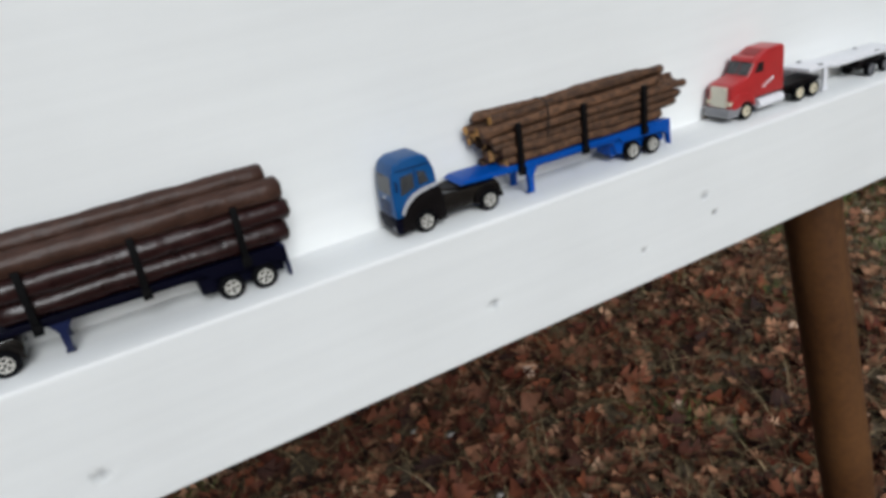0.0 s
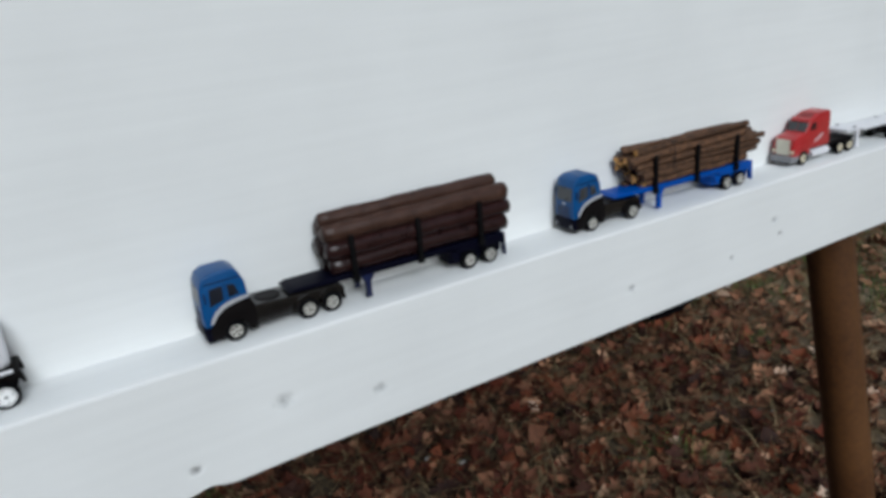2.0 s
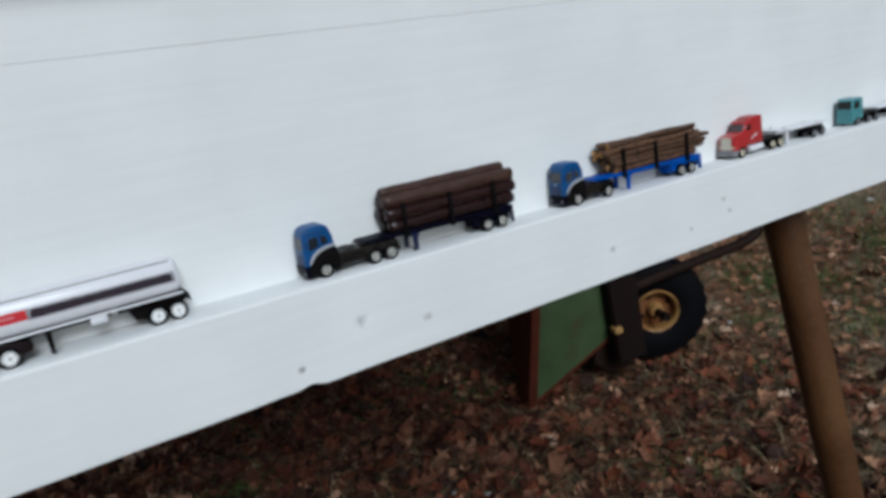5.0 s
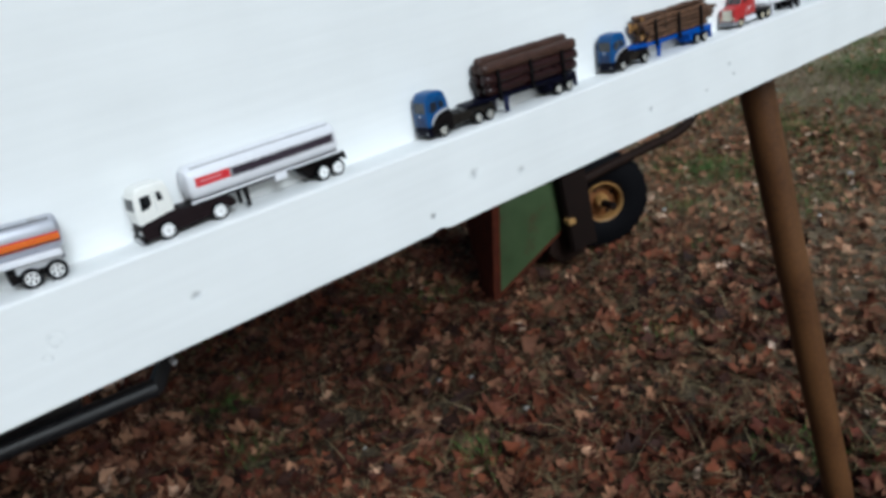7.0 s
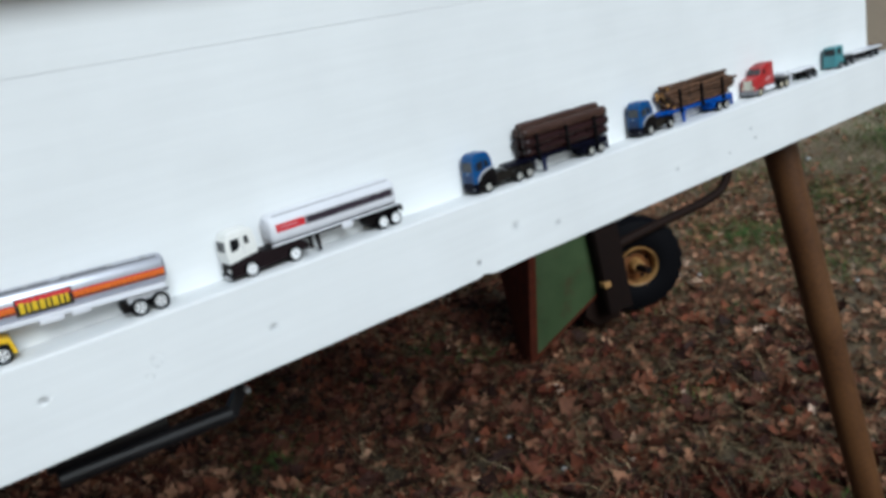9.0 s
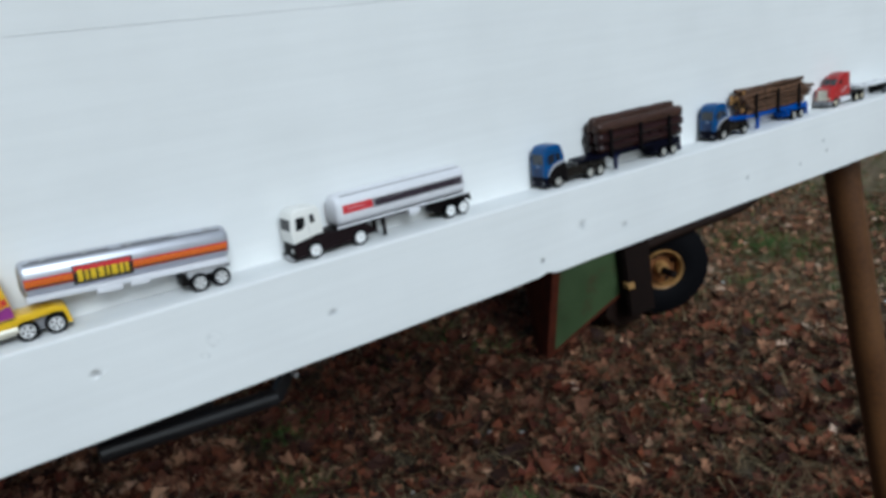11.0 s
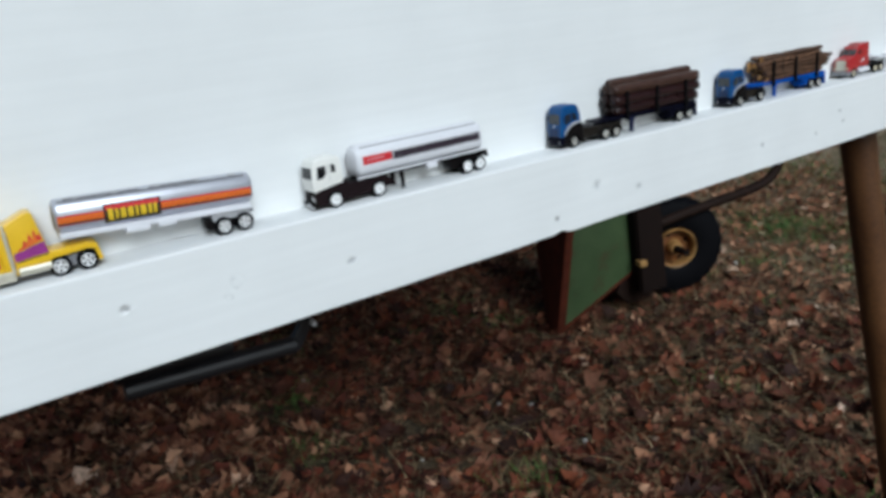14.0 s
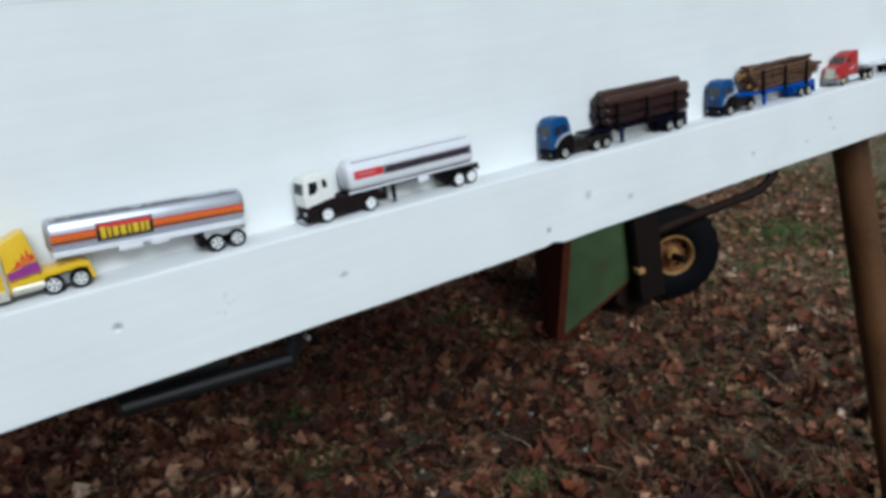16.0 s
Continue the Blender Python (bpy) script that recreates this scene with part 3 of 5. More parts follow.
    for y in (2.2, W - 4.6):
        part("air_tank", lathe([(33, 0), (33, 1.3), (33.8, 1.8), (46.2, 1.8), (47, 1.3), (47, 0)], "x", 14, (0, y + 1.2, 10.5)), GLOSS_BLACK, parent)
        part("mirror", join(box(1.6, 2.6, y - 3.6, y - 2.4, 30, 36, 0.3), box(1.9, 2.3, y - 2.6, y + 0.4, 35, 35.6, 0.1)) if y < 5 else join(box(1.6, 2.6, y + 4.8, y + 6.0, 30, 36, 0.3), box(1.9, 2.3, y + 2.0, y + 5.0, 35, 35.6, 0.1)), BLUE_DARK, cab)
    return cab


def mudguards(parent, xs, W, radius, mat):
    for x in xs:
        arc = [(x + (radius + 3.2) * math.cos(a), radius + (radius + 3.2) * math.sin(a)) for a in [math.pi * k / 10 for k in range(11)]]
        arc += [(x + (radius + 0.8) * math.cos(a), radius + (radius + 0.8) * math.sin(a)) for a in [math.pi * k / 10 for k in range(10, -1, -1)]]
        for y0, y1 in ((-0.5, 4.5), (W - 4.5, W + 0.5)):
            part("mudguard", prism(arc, y0, y1), mat, parent)


def log_trailer(parent, x0, gear, stakes, rear, axles, W, mat, flap_mat, lift=0.0):
    """A pole trailer: sloping neck plate, beam, landing legs, stakes in pairs and a boxed bogie."""
    neck = prism([(x0, 19.4 + lift), (x0 + 4, 21.4 + lift), (gear - 14, 22.4), (rear - 4, 20.4), (rear, 19.4), (rear, 16.4), (axles[0] - 14, 15.4), (axles[0] - 20, 16.6), (gear + 6, 17.6), (gear - 10, 18.4)], 1.0, W - 1.0, 0.4)
    t = part("trailer", neck, mat, parent, "moulded trailer bed")
    part("side_rail", box(gear - 12, rear - 1, -0.3, 0.9, 18.6, 21.4, 0.3), mat, t)
    part("side_rail", box(gear - 12, rear - 1, W - 0.9, W + 0.3, 18.6, 21.4, 0.3), mat, t)
    part("bogie", join(box(axles[0] - 15, rear - 1, 4.2, W - 4.2, 5.5, 17.5, 0.8), prism([(axles[0] - 16, 17), (axles[0] - 13, 8), (axles[0] - 9, 6.5), (axles[0] - 7.5, 11), (axles[0] - 6, 17)], 1.0, W - 1.0, 0.3)), mat, t)
    for y0, y1 in ((-0.4, 0.5), (W - 0.5, W + 0.4)):
        part("skirt", prism([(axles[0] - 12, 19.5), (axles[0] - 9, 14.6), (axles[1] + 9, 13.6), (rear, 9.0), (rear + 0.6, 19.5)], y0, y1, 0.2), mat, t)
    for y0, y1 in ((0.2, 4.2), (W - 4.2, W - 0.2)):
        part("landing_leg", prism([(gear - 5.5, 19), (gear + 5.5, 18), (gear + 2.2, 13), (gear + 1.9, 3.6), (gear + 2.6, 2.0), (gear - 2.2, 2.0), (gear - 1.4, 3.6), (gear - 1.8, 13)], y0, y1, 0.3), flap_mat, t)
        part("mudflap", prism([(rear - 3.5, 21.5), (rear + 0.6, 20.5), (rear + 1.4, 3.0), (rear - 0.2, 2.6), (rear - 1.0, 12.5)], y0 - 0.4, y1 + 0.4, 0.3), flap_mat, t)
    for x in stakes:
        for y in (-3.2, W + 0.4):
            part("stake", join(box(x - 1.8, x + 1.8, y, y + 2.4, 17, 49.5, 0.4), box(x - 2.4, x + 2.4, y - 0.3, y + 2.7, 16.5, 21.5, 0.4)), STAKE, t, "black upright stake")
    return t


def log(parent, x0, x1, y, z, r, mat, bend=0.6, rise=0.0, rough=0.12, segments=14, cut=True, seed=0):
    """One log or twig with knobbly sides and sawn ends."""
    rnd = random.Random(seed)
    steps = 22
    bm = bmesh.new()
    rings = []
    oy, oz = rnd.uniform(0, 50), rnd.uniform(0, 50)
    t0, t1 = rnd.uniform(0.92, 1.08), rnd.uniform(0.88, 1.05)
    for i in range(steps + 1):
        k = i / steps
        if not cut:
            k = min(max((i - 0.75) / (steps - 1.5), 0.0), 1.0)
        x = x0 + (x1 - x0) * k
        cy = y + bend * noise.noise((x * 0.02, oy, 0))
        cz = z + rise * (1 - k) + bend * noise.noise((x * 0.02, 0, oz))
        ring = []
        for j in range(segments):
            w = 2 * math.pi * j / segments
            rr = r * (t0 + (t1 - t0) * k) * (1 + rough * noise.noise((x * 0.09, oy + math.cos(w) * 1.6, oz + math.sin(w) * 1.6)))
            if not cut and i in (0, steps):
                rr *= 0.72
            dx = rnd.uniform(-0.35, 0.35) if i in (0, steps) else 0.0
            ring.append(bm.verts.new((x + dx, cy + rr * math.cos(w), cz + rr * math.sin(w))))
        rings.append(ring)
    for a, b in zip(rings, rings[1:]):
        for j in range(segments):
            k = (j + 1) % segments
            bm.faces.new((a[j], a[k], b[k], b[j]))
    e0, e1 = bm.faces.new(rings[0][::-1]), bm.faces.new(rings[-1])
    bmesh.ops.recalc_face_normals(bm, faces=bm.faces[:])
    if cut:
        e0.material_index = e1.material_index = 1
    return part("log", bm, [mat, CUT] if cut else [mat], parent, smooth=50)


# truck with twig logs on a bright blue trailer
D = thing("toy_log_truck", (-0.0195, 0.0142, TOP), "toy truck with blue cab and bright blue log trailer on ledge", "toy truck", "toy trucks on the ledge")
cabover_blue(D, 72, GREY_GLASS)
mudguards(D, [62.2], 24.0, 6.9, BLACK)
wheels("log", D, [18, 62.2, 178.3, 196], -1.0, 24.8, 6.9)
log_trailer(D, 44, 94.5, [87, 137.2, 187.8], 212, [178.3, 196], 24.0, BLUE_BRIGHT, BLUE_BRIGHT, 1.5)
load = thing("log_bundle", (-0.0195, 0.0142, TOP), "bark-covered twigs with pale cut ends tied on blue trailer", "logs")
_r = random.Random(11)
TWIGS = [(24.6, [3.4, 9.6, 15.6, 20.8], 3.5), (30.4, [3.0, 8.8, 14.6, 20.4], 3.4), (36.2, [2.8, 8.4, 13.8, 18.6, 22.0], 3.3), (42.0, [3.0, 9.0, 14.8, 20.4], 3.5), (47.6, [4.6, 10.2, 15.6, 20.2], 3.3), (52.6, [9.0, 14.0, 18.6], 3.0)]
for _row, (_z, _ys, _rad) in enumerate(TWIGS):
    for _i, _y in enumerate(_ys):
        _lead = (82, 78, 76, 73, 70, 74)[_row] - 0.35 * _y + _r.uniform(-5, 4)
        _tail = (206, 214, 222, 224, 216, 206)[_row] + _r.uniform(-9, 9)
        log(load, _lead, _tail, _y + _r.uniform(-0.8, 0.8), _z + _r.uniform(-0.7, 0.7), _rad * _r.uniform(0.72, 1.12), BARK, 1.9, _r.uniform(-1.5, 3.0), 0.32, 12, _r.random() < 0.45, seed=20 + _row * 7 + _i)
_tie = bmesh.new()
for _i in range(40):
    _a, _b = 2 * math.pi * _i / 40, 2 * math.pi * (_i + 1) / 40
    _p, _q = [Vector((110 + 4 * math.sin(w), 12 + 12.4 * math.copysign(abs(math.cos(w)) ** 0.7, math.cos(w)), 39.0 + 17.6 * math.copysign(abs(math.sin(w)) ** 0.85, math.sin(w)))) for w in (_a, _b)]
    _s = lathe([(0, 0.45), ((_q - _p).length, 0.45)], "z", 6)
    bmesh.ops.transform(_s, matrix=Matrix.Translation(_p) @ (_q - _p).to_track_quat("Z", "Y").to_matrix().to_4x4(), verts=_s.verts[:])
    _tie = join(_tie, _s)
part("thread", _tie, THREAD, load, "dark thread tied round the twigs")

# truck with dark moulded logs on a dark trailer
C = thing("toy_log_truck", (-0.3098, 0.0150, TOP), "toy truck with blue cab and dark navy log trailer on ledge", "toy truck", "toy trucks on the ledge")
cabover_blue(C, 92, SMOKE)
mudguards(C, [65.5, 82.0], 24.0, 6.9, GLOSS_BLACK)
wheels("log", C, [17, 65.5, 82.0, 191, 209], -1.0, 24.8, 6.9)
log_trailer(C, 54, 109.5, [100.3, 150.5, 201.3], 222.5, [191, 209], 24.0, NAVY, BLUE_DARK, 1.0)
load = thing("log_bundle", (-0.3098, 0.0150, TOP), "stack of thick dark brown moulded logs on the navy trailer", "logs")
for _i, (_y, _z, _rad, _x0, _x1, _m) in enumerate([(6.4, 27.2, 6.2, 86, 228, LOG_DARK), (18.0, 27.2, 6.3, 85, 226, LOG_DARK), (6.0, 38.6, 6.4, 84, 231, LOG_DARK), (18.2, 38.8, 6.6, 82, 227, LOG_DARK),
                                                   (6.0, 50.6, 6.5, 83, 229, LOG_BROWN), (17.8, 51.0, 6.7, 84, 225, LOG_BROWN), (13.4, 58.2, 5.6, 84, 224, LOG_BROWN)]):
    log(load, _x0, _x1, _y, _z, _rad, _m, 0.35, 1.0, 0.16, 18, False, 60 + _i)

# ---- tanker with a white cab ----
B = thing("toy_tanker_truck", (-0.6052, 0.0118, TOP), "toy tanker with white cab and brown-striped white tank on ledge", "toy truck", "toy trucks on the ledge")
W = 24.0
cab = part("cab", prism([(0.2, 17), (-0.4, 27), (1.4, 41), (4.5, 45.5), (10, 47), (25.5, 47), (28.6, 45.5), (30, 40), (30.6, 21), (24, 20.5)], 0, W, 1.6, 1.2), CAB_WHITE, B, "warm white moulded cab")
for y0, y1 in ((3.2, W / 2 - 0.5), (W / 2 + 0.5, W - 3.2)):
    part("windshield", prism([(-0.5, 29.2), (0.85, 39.0), (1.6, 39.0), (0.6, 29.2)], y0, y1), GLASS, cab, "dark windscreen pane")
part("sun_visor", prism([(0.6, 40.6), (-0.6, 40.0), (-0.4, 39.4), (1.4, 40.0)], 2.0, W - 2.0, 0.15), CAB_WHITE, cab)
for y in (0.1, W - 0.6):
    part("side_window", prism([(4.6, 28.4), (5.8, 39.4), (13.8, 39.6), (13.8, 32.2), (10.2, 29.0)], y, y + 0.5, 0.12), GLASS, cab)
    part("side_window", prism([(19.0, 32.4), (19.0, 39.8), (22.6, 39.8), (23.6, 32.8)], y, y + 0.5, 0.12), GLASS, cab)
    part("door_line", box(16.2, 16.5, y + 0.05, y + 0.4, 24.5, 41), PALE_GREY, cab)
low = prism([(1.5, 4), (0.4, 10), (1.0, 17), (6, 20.5), (16, 24.0), (30, 24.5), (33, 21), (36, 19.5), (56, 18.5), (70, 18.5), (79, 16), (82, 11), (80, 8), (40, 5)], 0.2, W - 0.2, 0.8)
part("chassis", low, CHASSIS_BROWN, B, "black moulded chassis and wings")
part("bumper", join(box(-1.4, 2.4, 0.4, W - 0.4, 3.0, 7.6, 0.6), join(box(-1.2, 1.0, 5, W - 5, 9, 11, 0.3), box(-1.2, 1.0, 5, W - 5, 12.5, 14.5, 0.3))), BLACK, B, "black bumper and grille bars")
part("bumper_lip", box(-1.9, 2.0, 1.0, W - 1.0, 2.8, 4.6, 0.4), PALE_GREY, B, "pale grey bumper lip")
part("number_plate", box(-1.9, -1.2, W / 2 - 3, W / 2 + 3, 4.4, 6.4, 0.2), CHROME, B)
for y in (1.0, W - 4.6):
    part("headlight", box(-1.2, 0.6, y, y + 3.6, 9.5, 13.5, 0.6), CHROME, B)
wheels("white", B, [19.5, 65.2, 169.4, 185.2], -0.9, W + 0.9, 7.6)


def tank(x0, x1, W, z0, z1, soft, mat, parent, label, segments=44, power=2.8):
    """A tank of rounded cross-section with domed ends."""
    cy, cz, ry, rz = W / 2, (z0 + z1) / 2, W / 2, (z1 - z0) / 2
    prof = [(x0, 0.0), (x0, 0.80), (x0 + soft * 0.3, 0.94), (x0 + soft, 1.0), (x1 - soft, 1.0), (x1 - soft * 0.3, 0.94), (x1, 0.80), (x1, 0.0)]
    bm = lathe(prof, "x", segments)
    for v in bm.verts:
        r = math.hypot(v.co.y, v.co.z)
        if r > 1e-6:
            c, s = v.co.y / r, v.co.z / r
            k = r / (abs(c) ** power + abs(s) ** power) ** (1 / power)
            v.co.y, v.co.z = cy + ry * c * k, cz + rz * s * k
        else:
            v.co.y, v.co.z = cy, cz
    return part("tank", bm, mat, parent, label, smooth=50)


def wrap(x0, x1, z0, z1, W, tz0, tz1, proud, mat, parent, name, label="", power=2.8, far=False):
    """A thin print that follows the side of a tank between two heights."""
    cz, ry, rz = (tz0 + tz1) / 2, W / 2, (tz1 - tz0) / 2
    bm = bmesh.new()
    rows = []
    for i in range(9):
        z = z0 + (z1 - z0) * i / 8
        s = min(abs((z - cz) / rz), 1)
        y = ry * (1 - s ** power) ** (1 / power)
        yy = W / 2 + (y + proud) * (1 if far else -1)
        rows.append((bm.verts.new((x0, yy, z)), bm.verts.new((x1, yy, z)), bm.verts.new((x1, yy + (-0.2 if far else 0.2), z)), bm.verts.new((x0, yy + (-0.2 if far else 0.2), z))))
    for a, b in zip(rows, rows[1:]):
        for i in range(4):
            j = (i + 1) % 4
            bm.faces.new((a[i], a[j], b[j], b[i]))
    bm.faces.new(rows[0])
    bm.faces.new(rows[-1][::-1])
    bmesh.ops.recalc_face_normals(bm, faces=bm.faces[:])
    return part(name, bm, mat, parent, label, smooth=40)


TZ0, TZ1 = 20.5, 49.0
tb = tank(46, 192, W, TZ0, TZ1, 5, WHITE_PLASTIC, B, "white moulded tank")
part("roof_walkway", box(48, 189, W / 2 - 3, W / 2 + 3, 48.6, 49.8, 0.3), WHITE_PLASTIC, tb)
for y in (4.0, W - 4.5):
    part("roof_rail", box(52, 187, y, y + 0.5, 46.6, 48.7, 0.1), PALE_GREY, tb, "pale grey roof rail")
part("side_trim", box(44, 192, -0.1, 1.6, 20.2, 22.0, 0.3), WHITE_PLASTIC, tb)
for far in (False, True):
    wrap(52, 83, 32.2, 39.8, W, TZ0, TZ1, 0.12, RED_INK, tb, "red_label", "red label panel", far=far)
    wrap(83.4, 188, 31.2, 39.6, W, TZ0, TZ1, 0.10, MAROON_INK, tb, "stripe", "dark brown stripe", far=far)
    wrap(84.6, 186.8, 31.8, 39.0, W, TZ0, TZ1, 0.16, WHITE_PLASTIC, tb, "stripe_border", far=far)
    wrap(85.2, 186.2, 32.2, 38.6, W, TZ0, TZ1, 0.22, MAROON_INK, tb, "stripe", far=far)
    wrap(56, 75, 35.6, 37.0, W, TZ0, TZ1, 0.24, PINK_INK, tb, "label_bar", far=far)
B.rotation_euler = (0, 0, radians(1.9))
part("trailer_frame", join(box(46, 138, 3, W - 3, 17.6, 20.2, 0.3), box(36, 60, 2, W - 2, 16.5, 20.2, 0.4)), BLACK, B, "thin black trailer frame")
for y in (1.2, W - 5.2):
    part("landing_leg", prism([(90.6, 18), (94.8, 18), (94.4, 4), (95.2, 2.4), (91.2, 2.4), (91.8, 4)], y, y + 2.6, 0.3), BLACK, B)
part("hose_box", join(box(122, 134, 0.6, 5.5, 14.4, 20.0, 0.6), box(123.5, 132.5, 0.2, 1.0, 15.6, 18.4, 0.2)), WHITE_PLASTIC, B)
part("bogie", join(prism([(151, 20), (151, 13), (154, 7), (162, 6.5), (194, 13.5), (195.5, 20)], 4.4, W - 4.4, 0.6), box(142, 195, 0.4, W - 0.4, 17.4, 20.2, 0.4)), BLACK, B)
for y0, y1 in ((0.2, 5), (W - 5, W - 0.2)):
    part("mudflap", prism([(190, 19.5), (195.5, 20), (197, 13), (195.6, 12.6), (193.5, 16.5)], y0, y1, 0.25), BLACK, B)

# ---- yellow truck with a silver tanker ----
A = thing("toy_tanker_truck", (-0.9152, 0.0130, TOP), "toy tanker with yellow flame-painted tractor and silver striped tank", "toy truck", "toy trucks on the ledge")
W = 22.5
hood = part("hood", prism([(2, 9), (0.5, 12), (1.0, 27), (5, 30.5), (38, 33), (38, 9)], 2, W - 2, 1.4), YELLOW, A, "yellow enamel bonnet")
part("grille", box(-0.6, 1.6, 5, W - 5, 10, 26, 0.5), CHROME, hood)
part("bumper", box(-2.5, 2, 0, W, 3.5, 9.5, 0.8), CHROME, A)
for y0, y1 in ((-0.4, 4.5), (W - 4.5, W + 0.4)):
    part("wing", prism([(2, 9), (3, 15), (8, 19), (22, 19.5), (32, 16), (37, 10), (28, 9), (26, 13), (21, 15.4), (16, 15.4), (11, 13), (9, 9)], y0, y1, 0.5), YELLOW, A)
cab = part("cab", prism([(37, 9), (37, 31), (43, 43), (64, 45), (66, 43), (66, 9)], 0.6, W - 0.6, 1.3, 0.8), YELLOW, A, "yellow cab")
part("windshield", prism([(37.9, 32.5), (42.3, 41.5), (42.9, 41.5), (38.7, 32.5)], 2.6, W - 2.6), GLASS, cab)
for y in (0.75, W - 1.45):
    part("side_window", prism([(46, 32.5), (48, 41), (60, 41.5), (61, 32.5)], y, y + 0.7, 0.15), GLASS, cab)
sleeper = part("sleeper", prism([(66, 8), (66, 44), (72, 46), (88, 52.5), (92, 51.5), (97.5, 18), (97.5, 8)], 0.2, W - 0.2, 1.2, 0.8), YELLOW, A, "yellow sleeper with raked roof fairing")
for y in (-0.05, W - 0.15):
    part("flame", prism([(74, 18.2), (74, 24.2), (80, 25.2), (87, 27.6), (95.2, 29.4), (96.4, 20.6), (88, 20.0), (80, 19.0)], y, y + 0.25), PURPLE_INK, sleeper, "purple painted swoosh")
    part("flame", prism([(76, 25.2), (81, 28.6), (82.4, 33), (84.4, 30), (86.5, 37), (88.3, 32), (90.2, 40), (91.4, 33.6), (93.2, 36), (94.4, 31.0), (88, 28.6)], y, y + 0.25), RED_INK, sleeper, "red painted flames")
    part("flame", prism([(80, 27.2), (85, 30.2), (87, 34.0), (88, 31.0), (90.4, 36), (91.0, 31.4), (93.4, 31.6), (88, 29.2)], y - 0.08, y + 0.1), ORANGE_INK, sleeper, "orange painted flames")
    part("pinstripe", prism([(75, 17.0), (75, 17.7), (88, 19.3), (96.6, 19.9), (96.6, 19.2), (88, 18.6)], y, y + 0.25), MAROON_INK, sleeper)
    part("flame", prism([(40, 17), (42, 26), (52, 22), (64, 26), (64, 16)], y + 0.45, y + 0.75), RED_INK, cab)
    part("flame", prism([(44, 14), (48, 19), (62, 20), (62, 14)], y + 0.4, y + 0.7), PURPLE_INK, cab)
for y in (-1.4, W + 1.4):
    ribs = [(10, 0), (10, 1.0)]
    for k in range(14):
        ribs += [(11 + 2.2 * k, 1.0), (11.4 + 2.2 * k, 1.5), (12.6 + 2.2 * k, 1.5), (13.0 + 2.2 * k, 1.0)]
    part("exhaust_stack", lathe(ribs + [(43, 0.9), (46, 0.9), (47, 0.8), (47, 0)], "z", 14, (71.5, y, 0)), GRILLE, A, "pale plated ribbed exhaust stack")
    part("fuel_tank", lathe([(74, 0), (74, 3.2), (75, 4.0), (96, 4.0), (97, 3.2), (97, 0)], "x", 20, (0, min(max(y, 3.0), W - 3.0), 10.2)), GRILLE, A, "pale plated fuel tank")
    part("step", box(46, 72, min(max(y, 0.3), W - 4.3) - 0.4, min(max(y, 0.3), W - 4.3) + 4.4, 4.2, 12.5, 1.6), GRILLE, A, "pale plated step box")
deck = prism([(96, 14.5), (96, 20.5), (124, 20.5), (129.5, 18.6), (131.6, 6.0), (128.6, 5.4), (127.0, 15.4), (122, 16.4)], 0.2, W - 0.2, 0.6)
part("rear_deck", deck, YELLOW, A, "yellow rear frame and flap")
part("chassis", box(20, 126, 4.6, W - 4.6, 5, 15.6, 0.6), GREY_PLASTIC, A)
wheels("chrome", A, [19, 101.5, 120.5, 227.0, 244.5], -0.6, W + 0.6, 7.7)
TZ0, TZ1 = 24.0, 50.0
ta = tank(104, 255.5, W, TZ0, TZ1, 4, SILVER, A, "silver plated tank", power=2.4)
part("tank_end", lathe([(103.6, 0), (103.6, 8.8), (104.6, 9.6), (105.2, 9.4)], "x", 32, (0, W / 2, (TZ0 + TZ1) / 2)), BRASSY, ta, "dull gold tank end")
for far in (False, True):
    wrap(106, 253.5, 30.6, 38.2, W, TZ0, TZ1, 0.10, RED_INK, ta, "stripe", "red stripe border", 2.4, far)
    wrap(106, 253.5, 32.0, 36.8, W, TZ0, TZ1, 0.18, ORANGE_INK, ta, "stripe", "orange stripe", 2.4, far)
    wrap(106, 253.5, 31.2, 32.4, W, TZ0, TZ1, 0.24, MAROON_INK, ta, "stripe", "dark stripe edge", 2.4, far)
    wrap(106, 253.5, 34.3, 34.8, W, TZ0, TZ1, 0.24, RED_INK, ta, "stripe", "", 2.4, far)
    wrap(138, 180, 27.2, 42.2, W, TZ0, TZ1, 0.30, BLACK_INK, ta, "sign_panel", "black sign panel with red band and yellow marks", 2.4, far)
    wrap(139.2, 178.8, 37.4, 41.2, W, TZ0, TZ1, 0.40, RED_INK, ta, "sign_band", "", 2.4, far)
    for bx0, bx1, bz0, bz1 in ((141.0, 144.6, 29.2, 38.6), (146.2, 148.4, 29.8, 37.8), (150.0, 153.8, 29.8, 37.8), (155.4, 159.4, 29.8, 37.8), (161.0, 163.0, 29.8, 37.8), (164.6, 168.8, 29.8, 37.8), (170.4, 173.0, 29.8, 37.8), (174.4, 176.8, 29.8, 37.8)):
        wrap(bx0, bx1, bz0, bz1, W, TZ0, TZ1, 0.55, YELLOW_INK, ta, "sign_mark", "", 2.4, far)
part("roof_rail", box(108, 250, 3.2, 4.0, 47.6, 49.0), GREY_PLASTIC, ta, "dark grey roof rail")
for x in (121, 149, 180, 212, 240):
    part("hatch", lathe([(49.0, 0), (50.2, 0), (50.1, 2.8), (49.8, 3.4), (48.8, 3.4)], "z", 18, (x, W / 2 - 3.5, 0)), PALE_GREY, ta)
